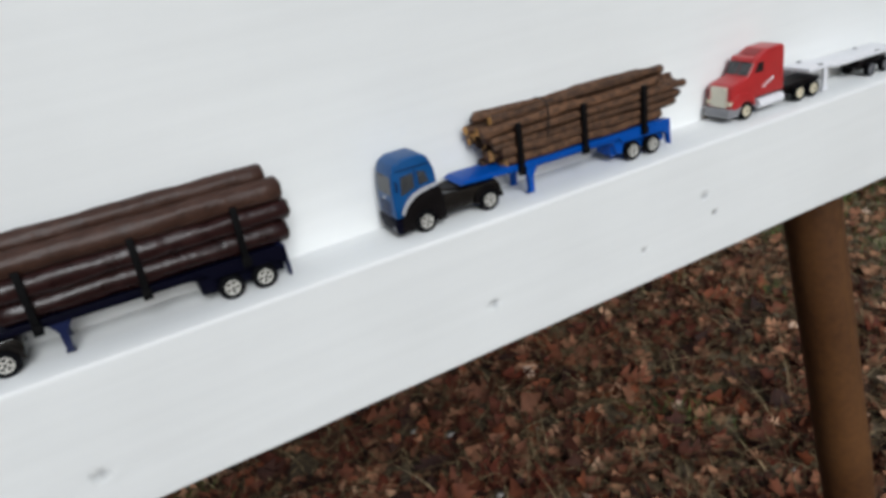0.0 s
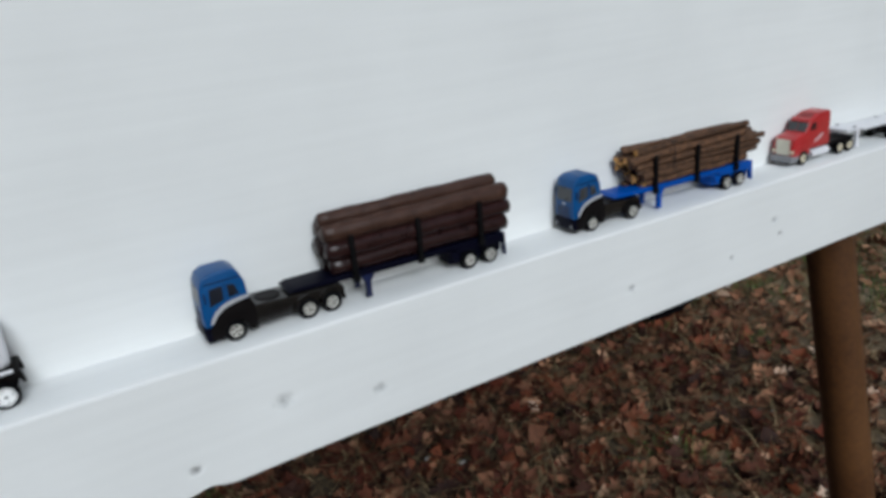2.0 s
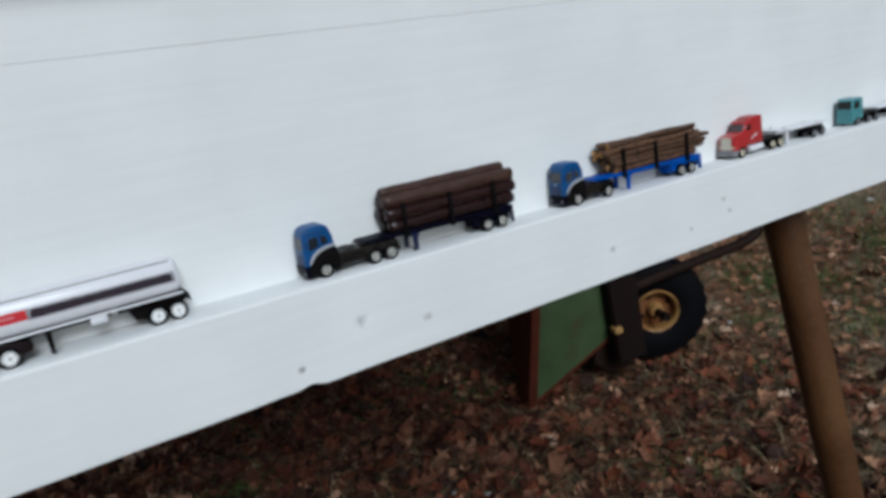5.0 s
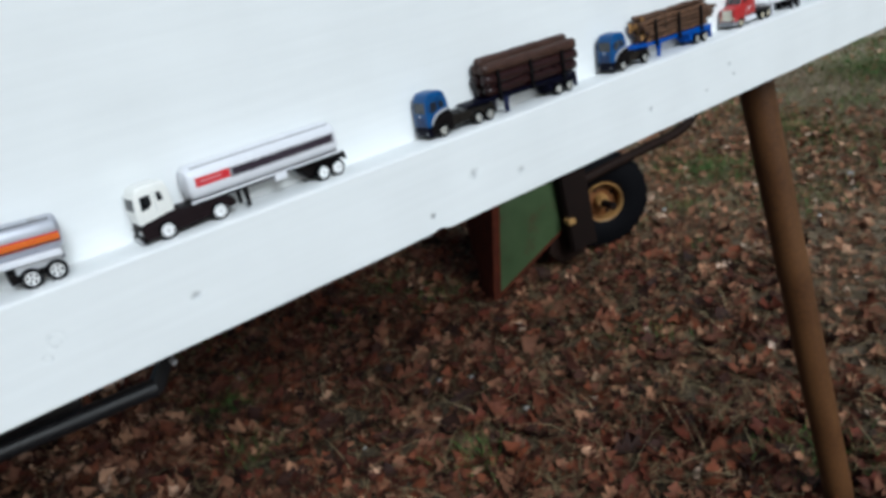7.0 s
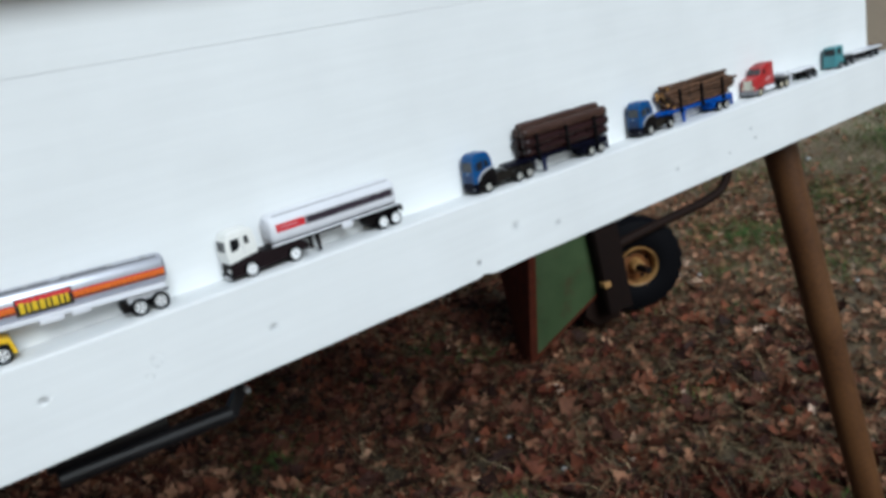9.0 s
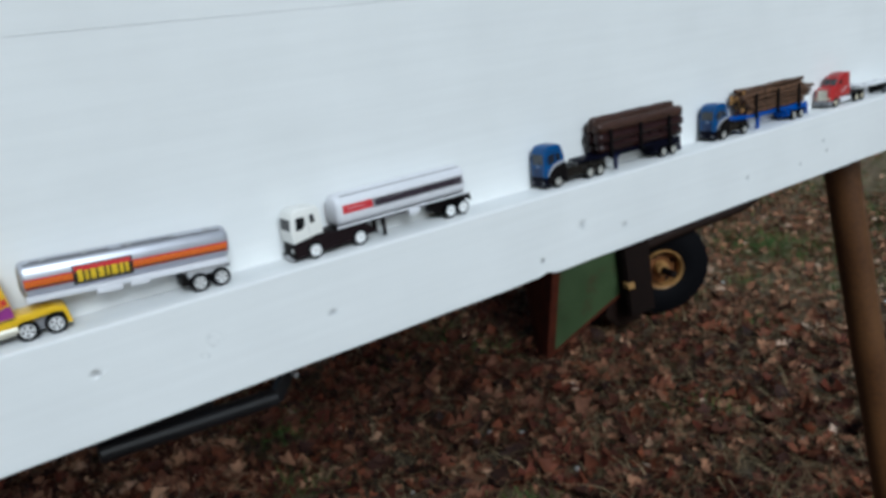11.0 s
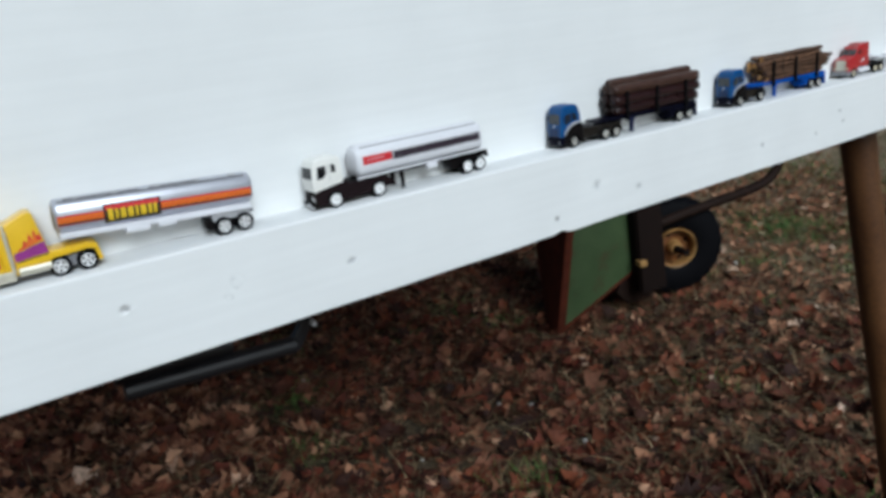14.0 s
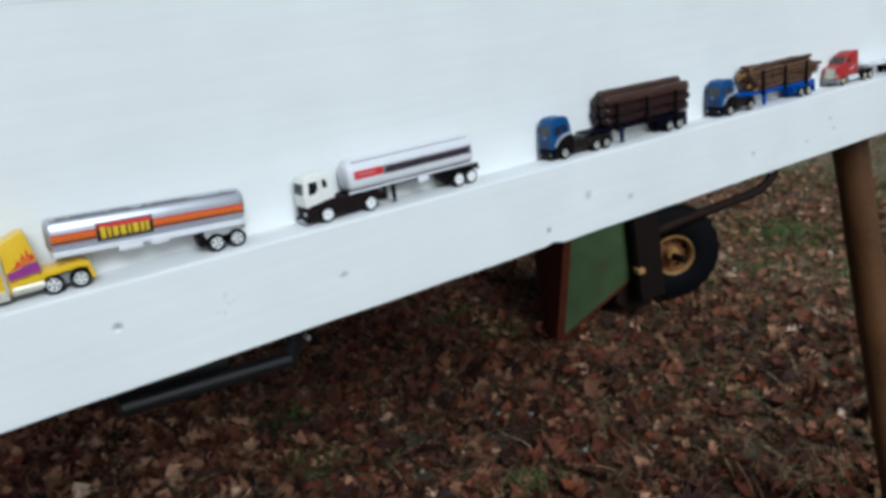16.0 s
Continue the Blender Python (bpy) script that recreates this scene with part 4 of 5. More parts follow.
part("roof_walkway", join(box(112, 166, W / 2 - 6.2, W / 2 - 5.8, 48.6, 50.0), box(174, 214, W / 2 - 6.2, W / 2 - 5.8, 48.6, 50.0)), GREY_PLASTIC, ta, "dark grey walkway edge")
fr = join(box(106, 252, 1.2, W - 1.2, 20.6, 24.6, 0.5), box(152, 170, 0.4, W - 0.4, 17.2, 21.0, 0.5))
part("trailer_frame", join(fr, box(176, 190, 0.2, 5, 17.8, 23.5, 0.4)), WHITE_PLASTIC, ta, "white trailer frame and locker")
part("catwalk", box(190, 252, 0.0, 1.4, 20.0, 22.6, 0.3), WHITE_PLASTIC, ta)
part("bogie", join(box(213.5, 222, 3.4, W - 3.4, 6.0, 15.0, 1.2), box(221, 248, 7, W - 7, 6.5, 12, 0.8)), BLACK, A)
part("suspension_frame", box(219, 250, 2.4, W - 2.4, 12.5, 19.0, 0.8), PALE_GREY, A, "pale grey bogie frame")
part("rear_bumper", box(250, 253.5, 1, W - 1, 14.6, 17.2, 0.4), GREY_PLASTIC, A)
# the tank rides nose-up on the fifth wheel
ta.matrix_basis = Matrix.Translation((0.252, 0, 0.0176)) @ Matrix.Rotation(radians(3.4), 4, "Y") @ Matrix.Translation((-0.252, 0, -0.020))

# ---- red truck with a white flatbed ----
E = thing("toy_flatbed_truck", (0.2545, 0.0155, TOP), "toy red long-nosed truck with white flatbed trailer, on the ledge", "toy truck", "toy trucks on the ledge")
W = 23.0
body = part("cab", prism([(1.5, 8), (0.6, 12), (1.2, 27.0), (3.5, 28.4), (18, 31.2), (24.6, 40.8), (29, 43.6), (40, 47.8), (56, 48.2), (57.6, 46.0), (57.6, 14.0), (28, 14.0), (24, 10)], 0.6, W - 0.6, 1.3, 0.8), RED, E, "red moulded cab and bonnet")
for y0, y1 in ((1.8, W / 2 - 0.4), (W / 2 + 0.4, W - 1.8)):
    part("windshield", prism([(18.2, 32.2), (23.7, 40.2), (24.8, 40.2), (19.6, 32.2)], y0, y1), GREY_GLASS, body, "grey windscreen pane")
part("visor", prism([(22.9, 40.6), (24.4, 43.4), (28.0, 44.2), (27.0, 41.4)], 1.6, W - 1.6, 0.4), RED, body)
part("roof_marker", prism([(30.2, 44.6), (37.5, 47.4), (38, 46.8), (30, 43.6)], 5, W - 5), DARK_RED, body)
for y in (0.72, W - 1.42):
    part("side_window", prism([(25.5, 32.4), (28.8, 39.4), (34.5, 39.6), (34.5, 32.4)], y, y + 0.7, 0.15), GLASS, body)
    part("side_mark", prism([(34, 20), (46, 25.4), (46, 26.8), (34, 21.4)], y - 0.35, y + 0.1), WHITE_PLASTIC, body)
part("grille", box(-0.5, 2.0, 4.4, W - 4.4, 11.8, 26.8, 0.5), GRILLE, body, "cream plated grille")
part("bumper", prism([(-2.2, 4.5), (-2.2, 10.4), (0, 11.2), (12, 11.2), (8, 4.5)], -0.3, W + 0.3, 0.7), GREY_PLASTIC, E, "grey bumper")
for y0, y1 in ((-0.3, 4.5), (W - 4.5, W + 0.3)):
    part("wing", prism([(2, 10), (3, 17), (8, 21), (20, 20), (26, 12), (25, 9), (22, 12), (18, 14), (13, 13.6), (9.6, 10)], y0, y1, 0.5), RED, E)
    part("fuel_tank", lathe([(30, 0), (30, 3.2), (31, 3.8), (56, 3.8), (57, 3.2), (57, 0)], "x", 18, (0, (y0 + y1) / 2, 8.6)), WHITE_PLASTIC, E, "white fuel tank")
    part("headlight", box(-0.2, 2.4, y0 + 0.8, y1 - 0.6, 13.5, 16.5, 0.5), CREAM, E)
part("chassis", join(box(8, 102, 5, W - 5, 6, 12.5, 0.5), box(56, 100, 1.2, W - 1.2, 12, 15.2, 0.5)), BLACK, E, "black chassis")
wheels("cream", E, [16.5, 76, 92], -0.6, W + 0.6, 6.8)
wheels("grey", E, [165, 184], -0.2, W + 0.2, 6.0)
bed = prism([(86, 19.5), (86, 22.5), (110, 22.5), (116, 20.2), (198, 18.8), (198, 16.2), (118, 17.2), (108, 19.5)], -0.2, W + 0.2, 0.4)
bed = part("trailer_bed", bed, WHITE_PLASTIC, E, "white flatbed")
for y0, y1 in ((0.6, 3.4), (W - 3.4, W - 0.6)):
    part("landing_leg", join(box(105, 109, y0, y1, 3, 20, 0.3), box(103.5, 110.5, y0 - 0.3, y1 + 0.3, 1.6, 3.2, 0.3)), WHITE_PLASTIC, bed)
    part("cleat", box(100, 103, y0, y1, 22.4, 23.6, 0.3), GREY_PLASTIC, bed)
    part("cleat", box(171, 174, y0, y1, 18.8, 19.9, 0.3), GREY_PLASTIC, bed)
part("bogie", join(box(154, 193, 6, W - 6, 7, 15.8, 0.6), box(150, 157, 3, W - 3, 9, 15.8, 0.5)), BLACK, E, "black underframe")

# ---- teal truck with a short trailer ----
F = thing("toy_flatbed_truck", (0.504, 0.0135, TOP), "toy teal truck with small white trailer near ledge end", "toy truck", "toy trucks on the ledge")
body = part("cab", prism([(0, 7), (-0.4, 20), (1.5, 35), (4, 38), (24, 38.5), (27, 36), (27, 10), (20, 8)], 0, W, 1.3, 0.8), TEAL, F, "teal moulded cab")
part("windshield", prism([(-0.2, 24), (1.15, 34.4), (1.9, 34.4), (0.6, 24)], 2.0, W - 2.0), GLASS, body, "black windscreen")
for y in (0.1, W - 0.7):
    part("side_window", prism([(4.5, 24), (5.5, 34), (17, 34), (17, 24)], y, y + 0.6, 0.15), GLASS, body)
part("bumper", box(-1.2, 3, -0.2, W + 0.2, 4, 9, 0.7), TEAL, F)
part("chassis", join(box(6, 74, 4.6, W - 4.6, 6, 13, 0.5), box(27, 72, 1.5, W - 1.5, 11, 14, 0.4)), BLACK, F)
wheels("grey", F, [13, 40, 60], -0.4, W + 0.4, 6.0)
bed = part("trailer_bed", prism([(62, 15.5), (62, 18), (170, 17), (172, 15), (170, 14), (80, 14.6)], 0, W, 0.4), WHITE_PLASTIC, F, "white flatbed")
part("bogie", join(box(86, 112, 2, W - 2, 5, 14.4, 0.5), box(122, 168, 4.4, W - 4.4, 6, 14.2, 0.5)), BLACK, F)
wheels("grey", F, [132, 152], -0.2, W + 0.2, 6.0)

# ---- unseen wall, added behind the stand to shade the ground ----
def shade_wall(name, label, length, at, turn):
    """Lapped dark boards on a plain, unseen light-blocking wall; the outer side looks towards -y before the turn."""
    wall = tagged(new(name), label, "wall", kind="structure")
    part("shade_wall_core", box(0, length, 0.05, 0.15, 0, 4.6), SHADE_WALL, wall, unit=1)
    lap = bpy.data.meshes.new("shade_wall_board")
    bm = bmesh.new()
    ring = [[bm.verts.new((x, y, z)) for y, z in ((0.0, 0.0), (0.025, 0.195), (0.05, 0.195), (0.05, 0.0))] for x in (0, length)]
    for i in range(4):
        bm.faces.new((ring[0][i], ring[1][i], ring[1][(i + 1) % 4], ring[0][(i + 1) % 4]))
    bm.faces.new(ring[0])
    bm.faces.new(ring[1][::-1])
    bmesh.ops.recalc_face_normals(bm, faces=bm.faces[:])
    bm.to_mesh(lap)
    bm.free()
    lap.materials.append(SHADE_WALL)
    for i in range(23):
        part("shade_wall_board", lap, None, wall).location = (0, 0, 0.2 * i)
    wall.location, wall.rotation_euler = at, (0, 0, turn)


shade_wall("shade_wall_back", "unseen dark board wall added to shade the ground behind", 4.1, (-1.35, 2.8, 0.0), 0.0)

# ---- garden cart behind the stand ----
cart = thing("garden_cart", (1.246, 1.405, 0.055), "green steel garden cart with rusty end and yellow rims", "cart")
cart.rotation_euler = (0, radians(-4), radians(-14))
cart.scale = (0.955, 0.955, 0.955)
side = [(-0.345, 0.020), (-0.250, 0.45), (-0.185, 0.72), (0.062, 0.72), (0.050, 0.25), (0.030, 0.195)]
part("side_panel", prism(side, -0.004, 0.004, 0.0015), GREEN_STEEL, cart, "green painted side panel", unit=1)
far_side = prism([(-0.20, 0.10), (-0.185, 0.72), (0.062, 0.72), (0.030, 0.195)], 0.06, 0.068, 0.0015)
for v in far_side.verts:
    v.co.y += 0.53 * v.co.z
part("side_panel", far_side, GREEN_STEEL, cart, "green painted side panel", unit=1)
end = prism([(-0.347, 0.010), (-0.188, 0.72), (-0.200, 0.72), (-0.359, 0.010)], -0.012, 0.03, 0.002)
for v in end.verts:
    if v.co.y > 0.01:
        v.co.y += 0.04 + 0.53 * v.co.z
part("end_panel", end, RUST, cart, "rust-red end panel", unit=1)
floor_panel = prism([(-0.33, 0.028), (0.02, 0.195), (0.02, 0.205), (-0.33, 0.038)], 0.004, 0.05, 0.0015)
for v in floor_panel.verts:
    if v.co.y > 0.02:
        v.co.y += 0.50 * v.co.z
part("bottom_panel", floor_panel, GREEN_STEEL, cart, unit=1)
part("edge_strip", prism([(-0.340, 0.016), (0.032, 0.190), (0.032, 0.202), (-0.335, 0.036)], -0.008, 0.0, 0.002), RUST, cart, "rusty lower rim strip", unit=1)
part("edge_strip", prism([(-0.350, 0.008), (-0.318, 0.030), (-0.166, 0.72), (-0.192, 0.72)], -0.013, -0.004, 0.002), RUST, cart, "rusty corner strip", unit=1)
part("strut", join(box(0.034, 0.152, -0.075, -0.060, 0.115, 0.72, 0.004), box(0.030, 0.042, -0.060, -0.005, 0.115, 0.72, 0.003)), DARK_STEEL, cart, "dark rusted angle-iron strut", unit=1)
part("axle", lathe([(-0.05, 0), (-0.05, 0.016), (0.52, 0.016), (0.52, 0)], "y", 16, (0.280, 0, 0.225)), DARK_STEEL, cart, unit=1)
# the black plate is added to fill the gap of shadow and far tyre
part("axle_bar_and_dark_fill", join(box(0.02, 0.30, 0.18, 0.22, 0.19, 0.23, 0.004), prism([(-0.03, 0.10), (0.02, 0.035), (0.15, 0.03), (0.17, 0.24), (0.03, 0.24)], 0.03, 0.05, 0.004)), BLACK_STEEL, cart, "black axle bar and plate added to fill the dark gap", unit=1)
part("pivot_stub", box(0.022, 0.056, -0.092, -0.050, 0.244, 0.268, 0.005), RIM_YELLOW, cart, "pale yellow painted pivot stub", unit=1)


def cart_wheel(at, turn):
    R = 0.218
    tyre = lathe([(0.014, R * 0.40), (0.0, R * 0.50), (0.004, R * 0.78), (0.022, R * 0.95), (0.05, R), (0.09, R), (0.118, R * 0.95), (0.136, R * 0.78), (0.14, R * 0.56), (0.128, R * 0.46)], "y", 48)
    for v in tyre.verts:
        w = math.atan2(v.co.z, v.co.x)
        r = math.hypot(v.co.x, v.co.z)
        if r > R * 0.9:
            k = 1 + 0.018 * (1 if math.sin(w * 24 + (v.co.y - 0.07) * 40) > 0 else -1)
            v.co.x, v.co.z = v.co.x * k, v.co.z * k
    wh = part("wheel", tyre, RUBBER, cart, "black treaded rubber tyre", unit=1, smooth=40)
    lip = lathe([(0.012, R * 0.425), (0.000, R * 0.40), (0.004, R * 0.370), (0.020, R * 0.355), (0.056, R * 0.345), (0.060, R * 0.355)], "y", 40)
    rim = part("rim", lip, RIM_YELLOW, wh, "pale yellow painted steel rim", unit=1, smooth=50)
    part("wheel_disc", lathe([(0.056, R * 0.350), (0.052, R * 0.29), (0.046, R * 0.235), (0.050, R * 0.16), (0.040, R * 0.13), (0.040, 0.0)], "y", 40), RIM_RUST, wh, "rusty orange wheel disc", unit=1, smooth=50)
    part("hub", lathe([(0.000, 0), (0.000, 0.024), (0.010, 0.030), (0.050, 0.032)], "y", 20), RIM_YELLOW, wh, "pale yellow hub", unit=1)
    for k in range(4):
        a = math.pi / 4 + k * math.pi / 2
        part("rim_hole", lathe([(0.042, 0), (0.042, 0.009), (0.052, 0.009)], "y", 12, (R * 0.27 * math.cos(a), 0, R * 0.27 * math.sin(a))), DARK_STEEL, wh, unit=1)
    wh.location, wh.rotation_euler = at, (0, 0.4, turn - radians(17))
    return wh


cart_wheel((0.280, 0.02, 0.225), 0.0)
cart_wheel((0.235, 0.42, 0.225), math.pi)
bar = bpy.data.curves.new("handle_curve", "CURVE")
bar.dimensions, bar.bevel_depth, bar.bevel_resolution = "3D", 0.021, 4
sp = bar.splines.new("NURBS")
pts = [(0.04, -0.03, 0.375), (0.18, -0.03, 0.388), (0.35, -0.03, 0.403), (0.55, -0.03, 0.413), (0.68, -0.03, 0.420), (0.765, -0.03, 0.452), (0.80, -0.03, 0.51), (0.80, -0.03, 0.57)]
sp.points.add(len(pts) - 1)
for p, c in zip(sp.points, pts):
    p.co = (*c, 1)
sp.use_endpoint_u, sp.order_u = True, 3
bar_ob = new("handle_tmp", bar)
_dg = bpy.context.evaluated_depsgraph_get()
bar_me = bpy.data.meshes.new_from_object(bar_ob.evaluated_get(_dg))
bpy.data.objects.remove(bar_ob)
bar_me.materials.clear()
bar_me.materials.append(BLACK_STEEL)
part("handle", bar_me, None, cart, "dark rusted bent handle bar")
part("handle", bar_me, None, cart, "dark rusted bent handle bar").location = (0.0, 0.42, 0.0)
pipe("top_bar", (0.42, -0.03, 0.535), (0.80, -0.03, 0.565), 0.021, BLACK_PIPE, cart, "dark blue-black top bar")
pipe("cross_bar", (0.80, -0.03, 0.57), (0.80, 0.39, 0.57), 0.021, BLACK_PIPE, cart)

# ---- ground, leaf litter, grass ----
def bare(x, y):
    """How thin the red leaves lie: 0 under the stand, 1 towards the trodden ground at the far right."""
    d = (x - 0.85) * 0.75 - (y - 0.9) * 0.18 + 0.55 * noise.noise((x * 0.9, y * 0.9, 4)) + 0.25 * noise.noise((x * 3.1, y * 3.1, 9))
    return min(max(d, 0.0), 1.0)


def relief(x, y):
    return 0.03 + 0.018 * noise.noise((x * 1.3, y * 1.3, 0)) + 0.008 * noise.noise((x * 5, y * 5, 1))


verts, faces = [], []
axis_x = [-4000, -400, -60, -12, -5, -2.5] + [-1.6 + 0.06 * i for i in range(131)] + [7, 9, 14, 60, 400, 4000]
axis_y = [-4000, -400, -60, -12, -4, -1.5] + [-0.8 + 0.06 * i for i in range(101)] + [6, 8, 14, 60, 400, 4000]
for y in axis_y:
    for x in axis_x:
        verts.append((x, y, relief(x, y) if abs(x) < 12 and abs(y) < 12 else 0.0))
nx = len(axis_x)
for j in range(len(axis_y) - 1):
    for i in range(nx - 1):
        faces.append((j * nx + i, j * nx + i + 1, (j + 1) * nx + i + 1, (j + 1) * nx + i))
me = bpy.data.meshes.new("ground")
me.from_pydata(verts, [], faces)
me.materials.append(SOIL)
me.shade_smooth()
tagged(new("ground", me), "dark soil with worn bare patch under fallen leaves", "ground", kind="structure")


def scatter_leaves(name, count, seed, mat, label, sizes, thinning, areas):
    rnd = random.Random(seed)
    verts, faces = [], []
    made = 0
    while made < count:
        if areas:
            (x0, x1), (y0, y1) = areas[1] if rnd.random() < 0.3 else areas[0]
            x, y = rnd.uniform(x0, x1), rnd.uniform(y0, y1)
        else:
            (x0, x1), (y0, y1) = (-3.0, 9.0), (-9.0, 2.9)
            x, y = rnd.gauss(-0.3, 2.0), rnd.gauss(0.2, 1.7)
            if -1.0 < x < 2.6 and -0.4 < y or y > 2.9:
                continue
        ragged = 0.35 * noise.noise((x * 2.1, y * 2.1, 7))
        if rnd.random() < thinning(bare(x, y)) or x < x0 + ragged or x > x1 - 0.6 * rnd.random() ** 2 or y < y0 + ragged - 0.1:
            continue
        made += 1
        L = rnd.uniform(*sizes) * (1.0 if rnd.random() < 0.8 else 0.6)
        width = L * rnd.uniform(0.25, 0.42)
        lobes = rnd.choice((2, 3, 3, 4))
        curl, fold, twist = rnd.uniform(-1.0, 1.8), rnd.uniform(-0.3, 1.0), rnd.uniform(-1.0, 1.0)
        m = Euler((rnd.gauss(0, 0.30), rnd.gauss(0, 0.30), rnd.uniform(0, 6.283))).to_matrix()
        base = Vector((x, y, relief(x, y) + rnd.uniform(0.002, 0.026)))
        # stations along the midrib: stalk, then sinus and pointed lobe in turn, then the tip
        rows = [(0.0, 0.012, 0.012, 0.0)]
        for k in range(lobes):
            s0 = (k + 0.35) / (lobes + 0.6)
            s1 = (k + 0.95) / (lobes + 0.6)
            env = math.sin(math.pi * (0.22 + 0.62 * (k + 0.5) / lobes))
            rows.append((s0, env * rnd.uniform(0.25, 0.5), env * rnd.uniform(0.25, 0.5), 0.0))
            rows.append((s1, env * rnd.uniform(0.8, 1.25), env * rnd.uniform(0.8, 1.25), 0.10))
        rows.append(((lobes + 0.2) / (lobes + 0.6), 0.3, 0.3, 0.0))
        rows.append((1.0, 0.02, 0.02, 0.0))
        n0 = len(verts)
        for s, wl, wr, ahead in rows:
            for py, fwd in ((-wl * width, ahead), (0.0, 0.0), (wr * width, ahead)):
                px = L * (s - 0.5 + fwd)
                pz = curl * (s - 0.5) ** 2 * L + fold * abs(py) + twist * py * (s - 0.5)
                verts.append(tuple(base + m @ Vector((px, py, pz))))
        for i in range(len(rows) - 1):
            a = n0 + i * 3
            faces += [(a, a + 3, a + 4, a + 1), (a + 1, a + 4, a + 5, a + 2)]
    me = bpy.data.meshes.new(name)
    me.from_pydata(verts, [], faces)
    me.materials.append(mat)
    me.shade_smooth()
    tagged(new(name, me), label, "leaves", kind="stuff")


def scatter_blades(name, count, seed, mat, label, spots, spread, height, lean, widths=(0.0010, 0.0024), lift=0.0):
    rnd = random.Random(seed)
    verts, faces = [], []
    weights = [spot[2] ** 1.3 for spot in spots] if spots else []
    for _ in range(count):
        if spots:
            sx, sy, sr = rnd.choices(spots, weights)[0]
            x, y = rnd.gauss(sx, sr), rnd.gauss(sy, sr)
        else:
            x, y = rnd.uniform(*spread[0]), rnd.uniform(*spread[1])
        h, w = rnd.uniform(*height), rnd.uniform(*widths)
        a, t = rnd.uniform(0, 6.283), rnd.uniform(*lean)
        side = Vector((math.cos(a + 1.57), math.sin(a + 1.57), 0)) * w
        p = Vector((x, y, relief(x, y) + rnd.uniform(0.0, lift)))
        n0 = len(verts)
        for i in range(4):
            k = i / 3
            q = p + Vector((math.cos(a) * h * t * k ** 1.5, math.sin(a) * h * t * k ** 1.5, h * k * (1 - 0.35 * t * k) + 0.004))
            verts += [tuple(q - side * (1 - k * 0.9)), tuple(q + side * (1 - k * 0.9))]
        for i in range(3):
            b = n0 + i * 2
            faces.append((b, b + 1, b + 3, b + 2))
    me = bpy.data.meshes.new(name)
    me.from_pydata(verts, [], faces)
    me.materials.append(mat)
    tagged(new(name, me), label, "grass", kind="stuff")


scatter_leaves("leaf_litter", 14500, 5, LEAF, "litter of dry red-brown oak leaves", (0.030, 0.112), lambda k: min(1.0, 0.15 * (k > 0) + 0.9 * k ** 0.7), [((-1.5, 2.6), (-0.6, 2.95)), ((1.5, 6.0), (-0.6, 4.5))])
scatter_leaves("scattered_leaves", 4200, 15, LEAF, "loose dry oak leaves round the edge of the litter", (0.045, 0.11), lambda k: 0.5 * k, None)
scatter_leaves("tan_leaves", 15500, 6, TAN_LEAF, "small weathered tan leaves scattered on the trodden ground", (0.025, 0.075), lambda k: 0.80 - 0.45 * k if k < 0.75 else 0.47, [((-0.8, 4.0), (-0.4, 3.0)), ((2.5, 12.0), (-0.6, 6.5))])
scatter_leaves("golden_leaves", 900, 31, TAN_LEAF, "larger golden-tan leaves on the open ground beside the litter", (0.06, 0.13), lambda k: 0.0, [((-1.5, -0.25), (0.9, 2.4)), ((-1.4, 0.1), (1.4, 2.3))])
scatter_blades("dry_grass", 42000, 8, STRAW, "matted dry straw-coloured grass between the leaves", None, ((-1.2, 5.2), (-0.4, 3.6)), (0.03, 0.10), (1.4, 3.6), (0.0008, 0.0024), 0.016)
_g = random.Random(3)
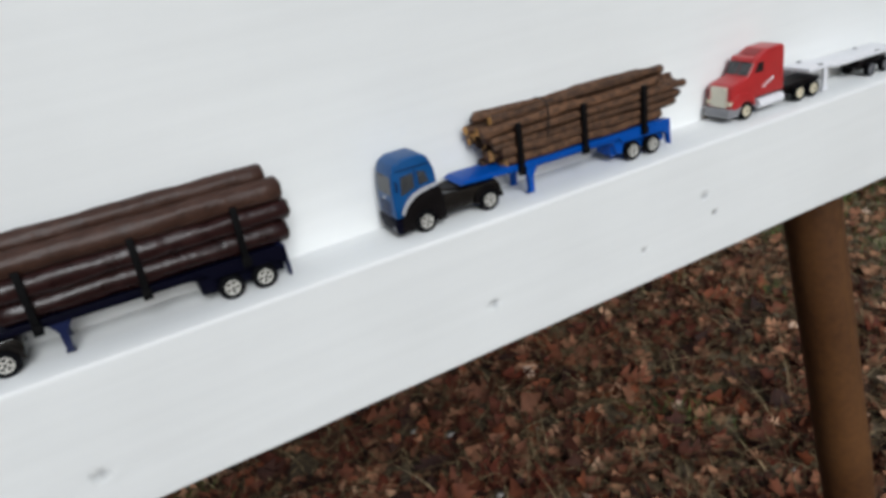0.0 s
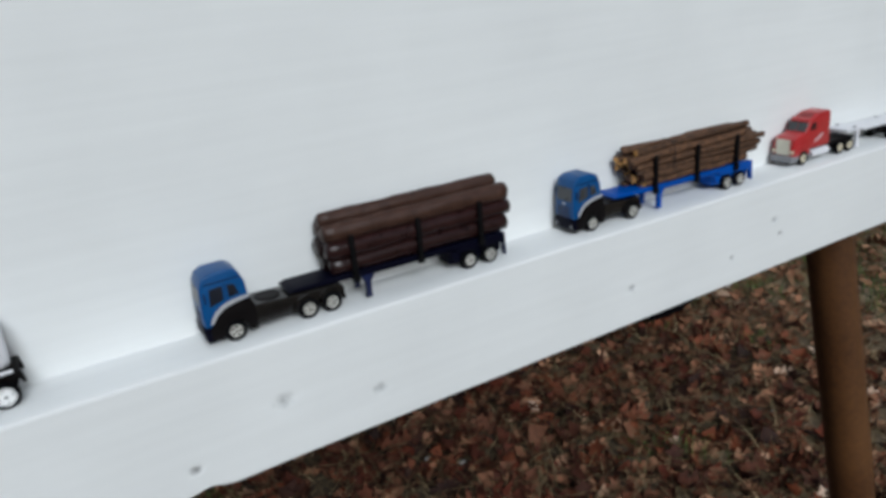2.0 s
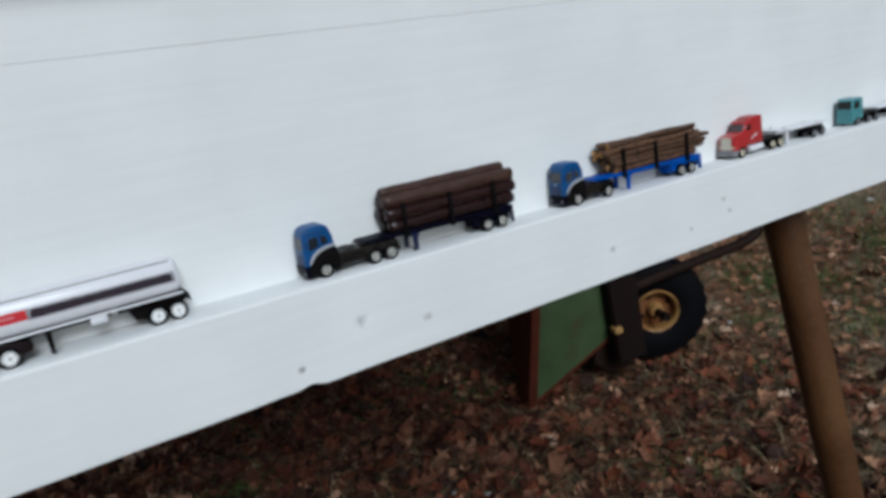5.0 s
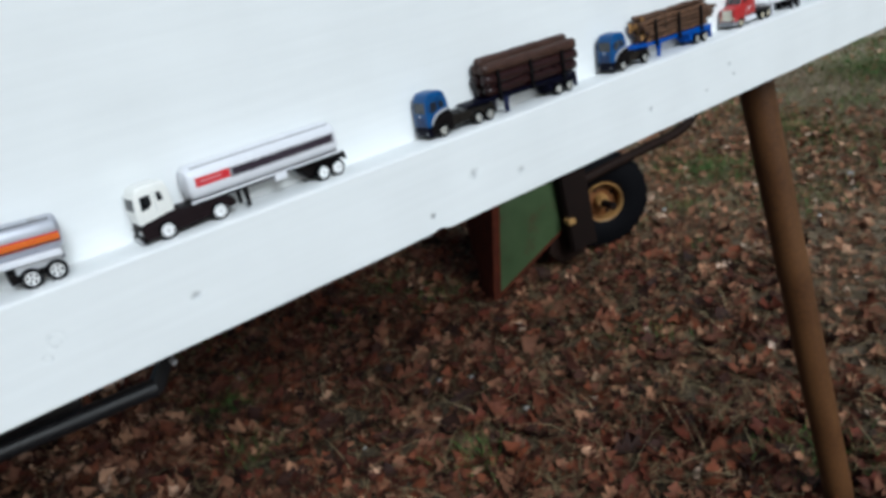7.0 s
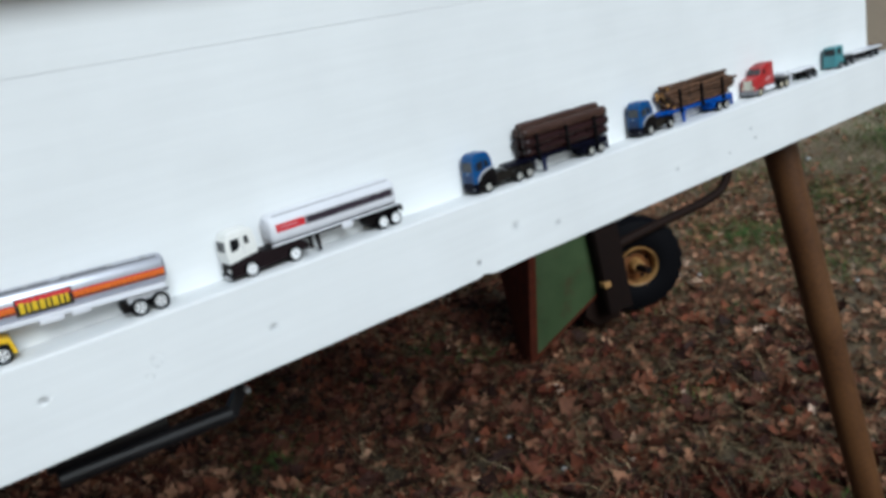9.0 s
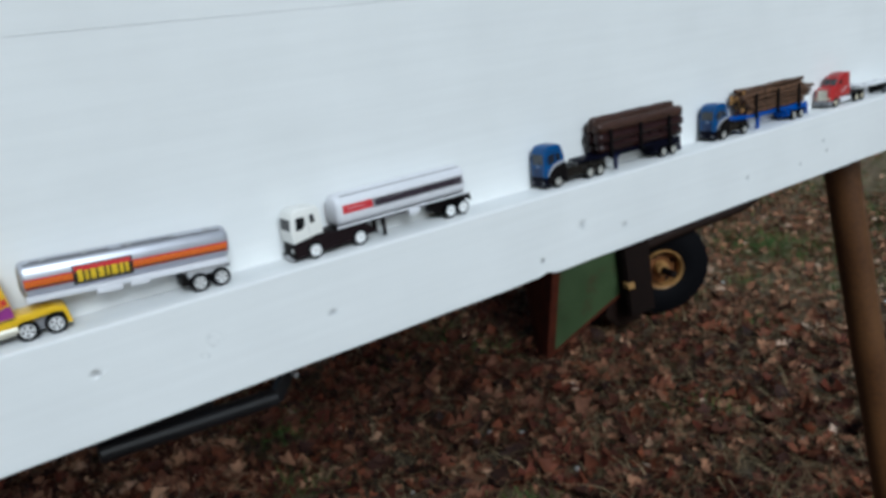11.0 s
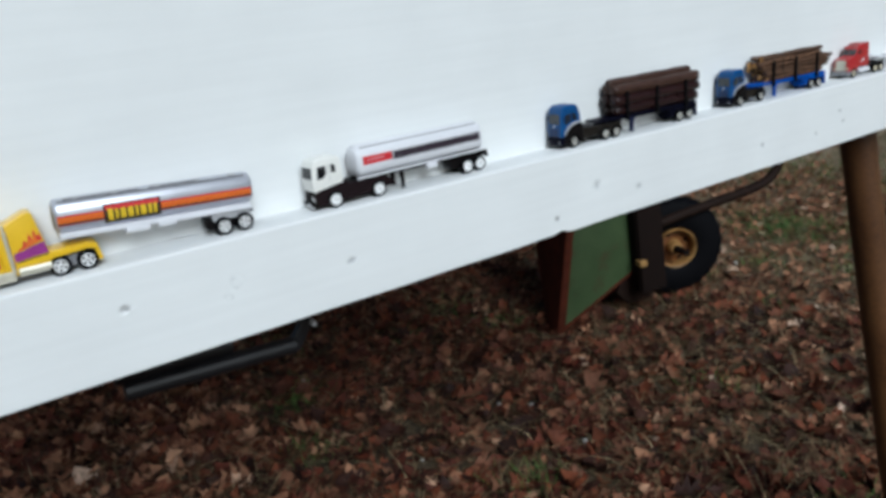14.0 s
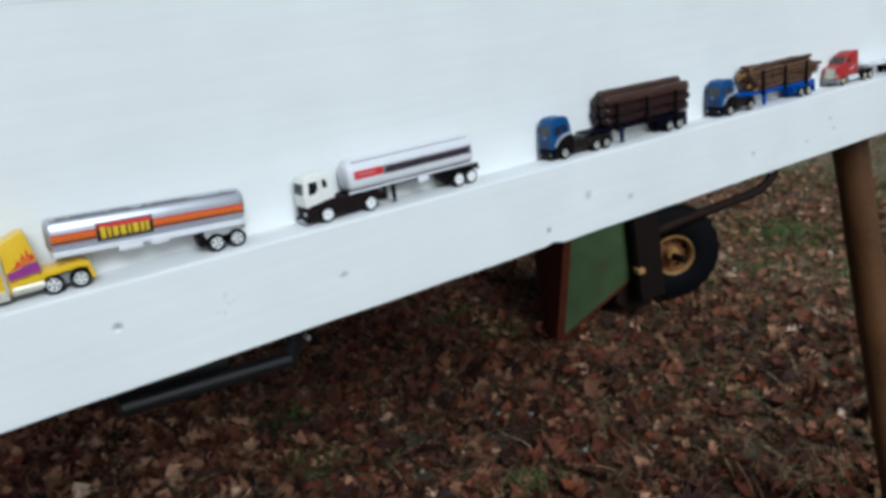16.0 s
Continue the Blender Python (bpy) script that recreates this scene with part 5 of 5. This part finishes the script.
TUFTS = [(0.82, 1.72, 0.07), (2.7, 1.75, 0.15), (2.55, 1.6, 0.12), (5.1, 1.55, 0.3), (5.6, 1.9, 0.4), (7.5, 2.6, 0.5), (9.0, 3.2, 0.6), (-0.12, 1.78, 0.07), (0.78, 2.0, 0.06), (1.05, 0.82, 0.05), (2.67, 1.66, 0.12), (2.66, 1.40, 0.12), (1.70, 1.06, 0.03), (-0.15, 1.72, 0.05), (-0.19, 1.38, 0.05), (1.84, 1.48, 0.03), (4.9, 1.6, 0.25), (5.2, 1.86, 0.2), (2.62, 1.56, 0.06), (2.13, 1.39, 0.06), (-0.14, 1.71, 0.05), (0.21, 0.8, 0.05), (1.62, 1.49, 0.05), (3.42, 1.43, 0.1), (6.1, 2.27, 0.15), (4.93, 1.58, 0.2), (4.12, 1.48, 0.15), (3.2, 1.2, 0.25), (3.0, 0.6, 0.2), (3.8, 2.2, 0.35), (2.4, 1.0, 0.15)] + [(_g.uniform(-0.8, 4.5), _g.uniform(0, 3.5), _g.uniform(0.02, 0.08)) for _ in range(14)]
scatter_blades("green_grass", 21000, 9, GRASS, "low green grass tufts among the leaves", TUFTS, None, (0.025, 0.08), (0.3, 1.4))


def pale_bits(count, seed):
    rnd = random.Random(seed)
    verts, faces = [], []
    spots = [(2.77, 0.93, 0.022), (4.36, 2.15, 0.03), (0.49, 1.14, 0.011), (0.47, 0.86, 0.009), (2.05, 1.48, 0.016), (2.23, 0.82, 0.012)]
    spots += [(rnd.uniform(0.0, 6.0), rnd.uniform(-0.2, 4.0), rnd.uniform(0.004, 0.009)) for _ in range(count)]
    for x, y, r in spots:
        t = bmesh.new()
        bmesh.ops.create_icosphere(t, subdivisions=1, radius=r)
        n0 = len(verts)
        for v in t.verts:
            k = 1 + 0.35 * noise.noise(v.co * 90 + Vector((x, y, 0)))
            verts.append((x + v.co.x * k * 1.3, y + v.co.y * k, relief(x, y) + 0.018 + v.co.z * k * 0.6))
        t.verts.index_update()
        faces += [tuple(n0 + v.index for v in f.verts) for f in t.faces]
        t.free()
    me = bpy.data.meshes.new("pale_stones")
    me.from_pydata(verts, [], faces)
    me.materials.append(PEBBLE)
    me.shade_smooth()
    tagged(new("pale_stones", me), "scattered small pale stones and husks on the leaves", "stones", kind="stuff")


pale_bits(90, 21)
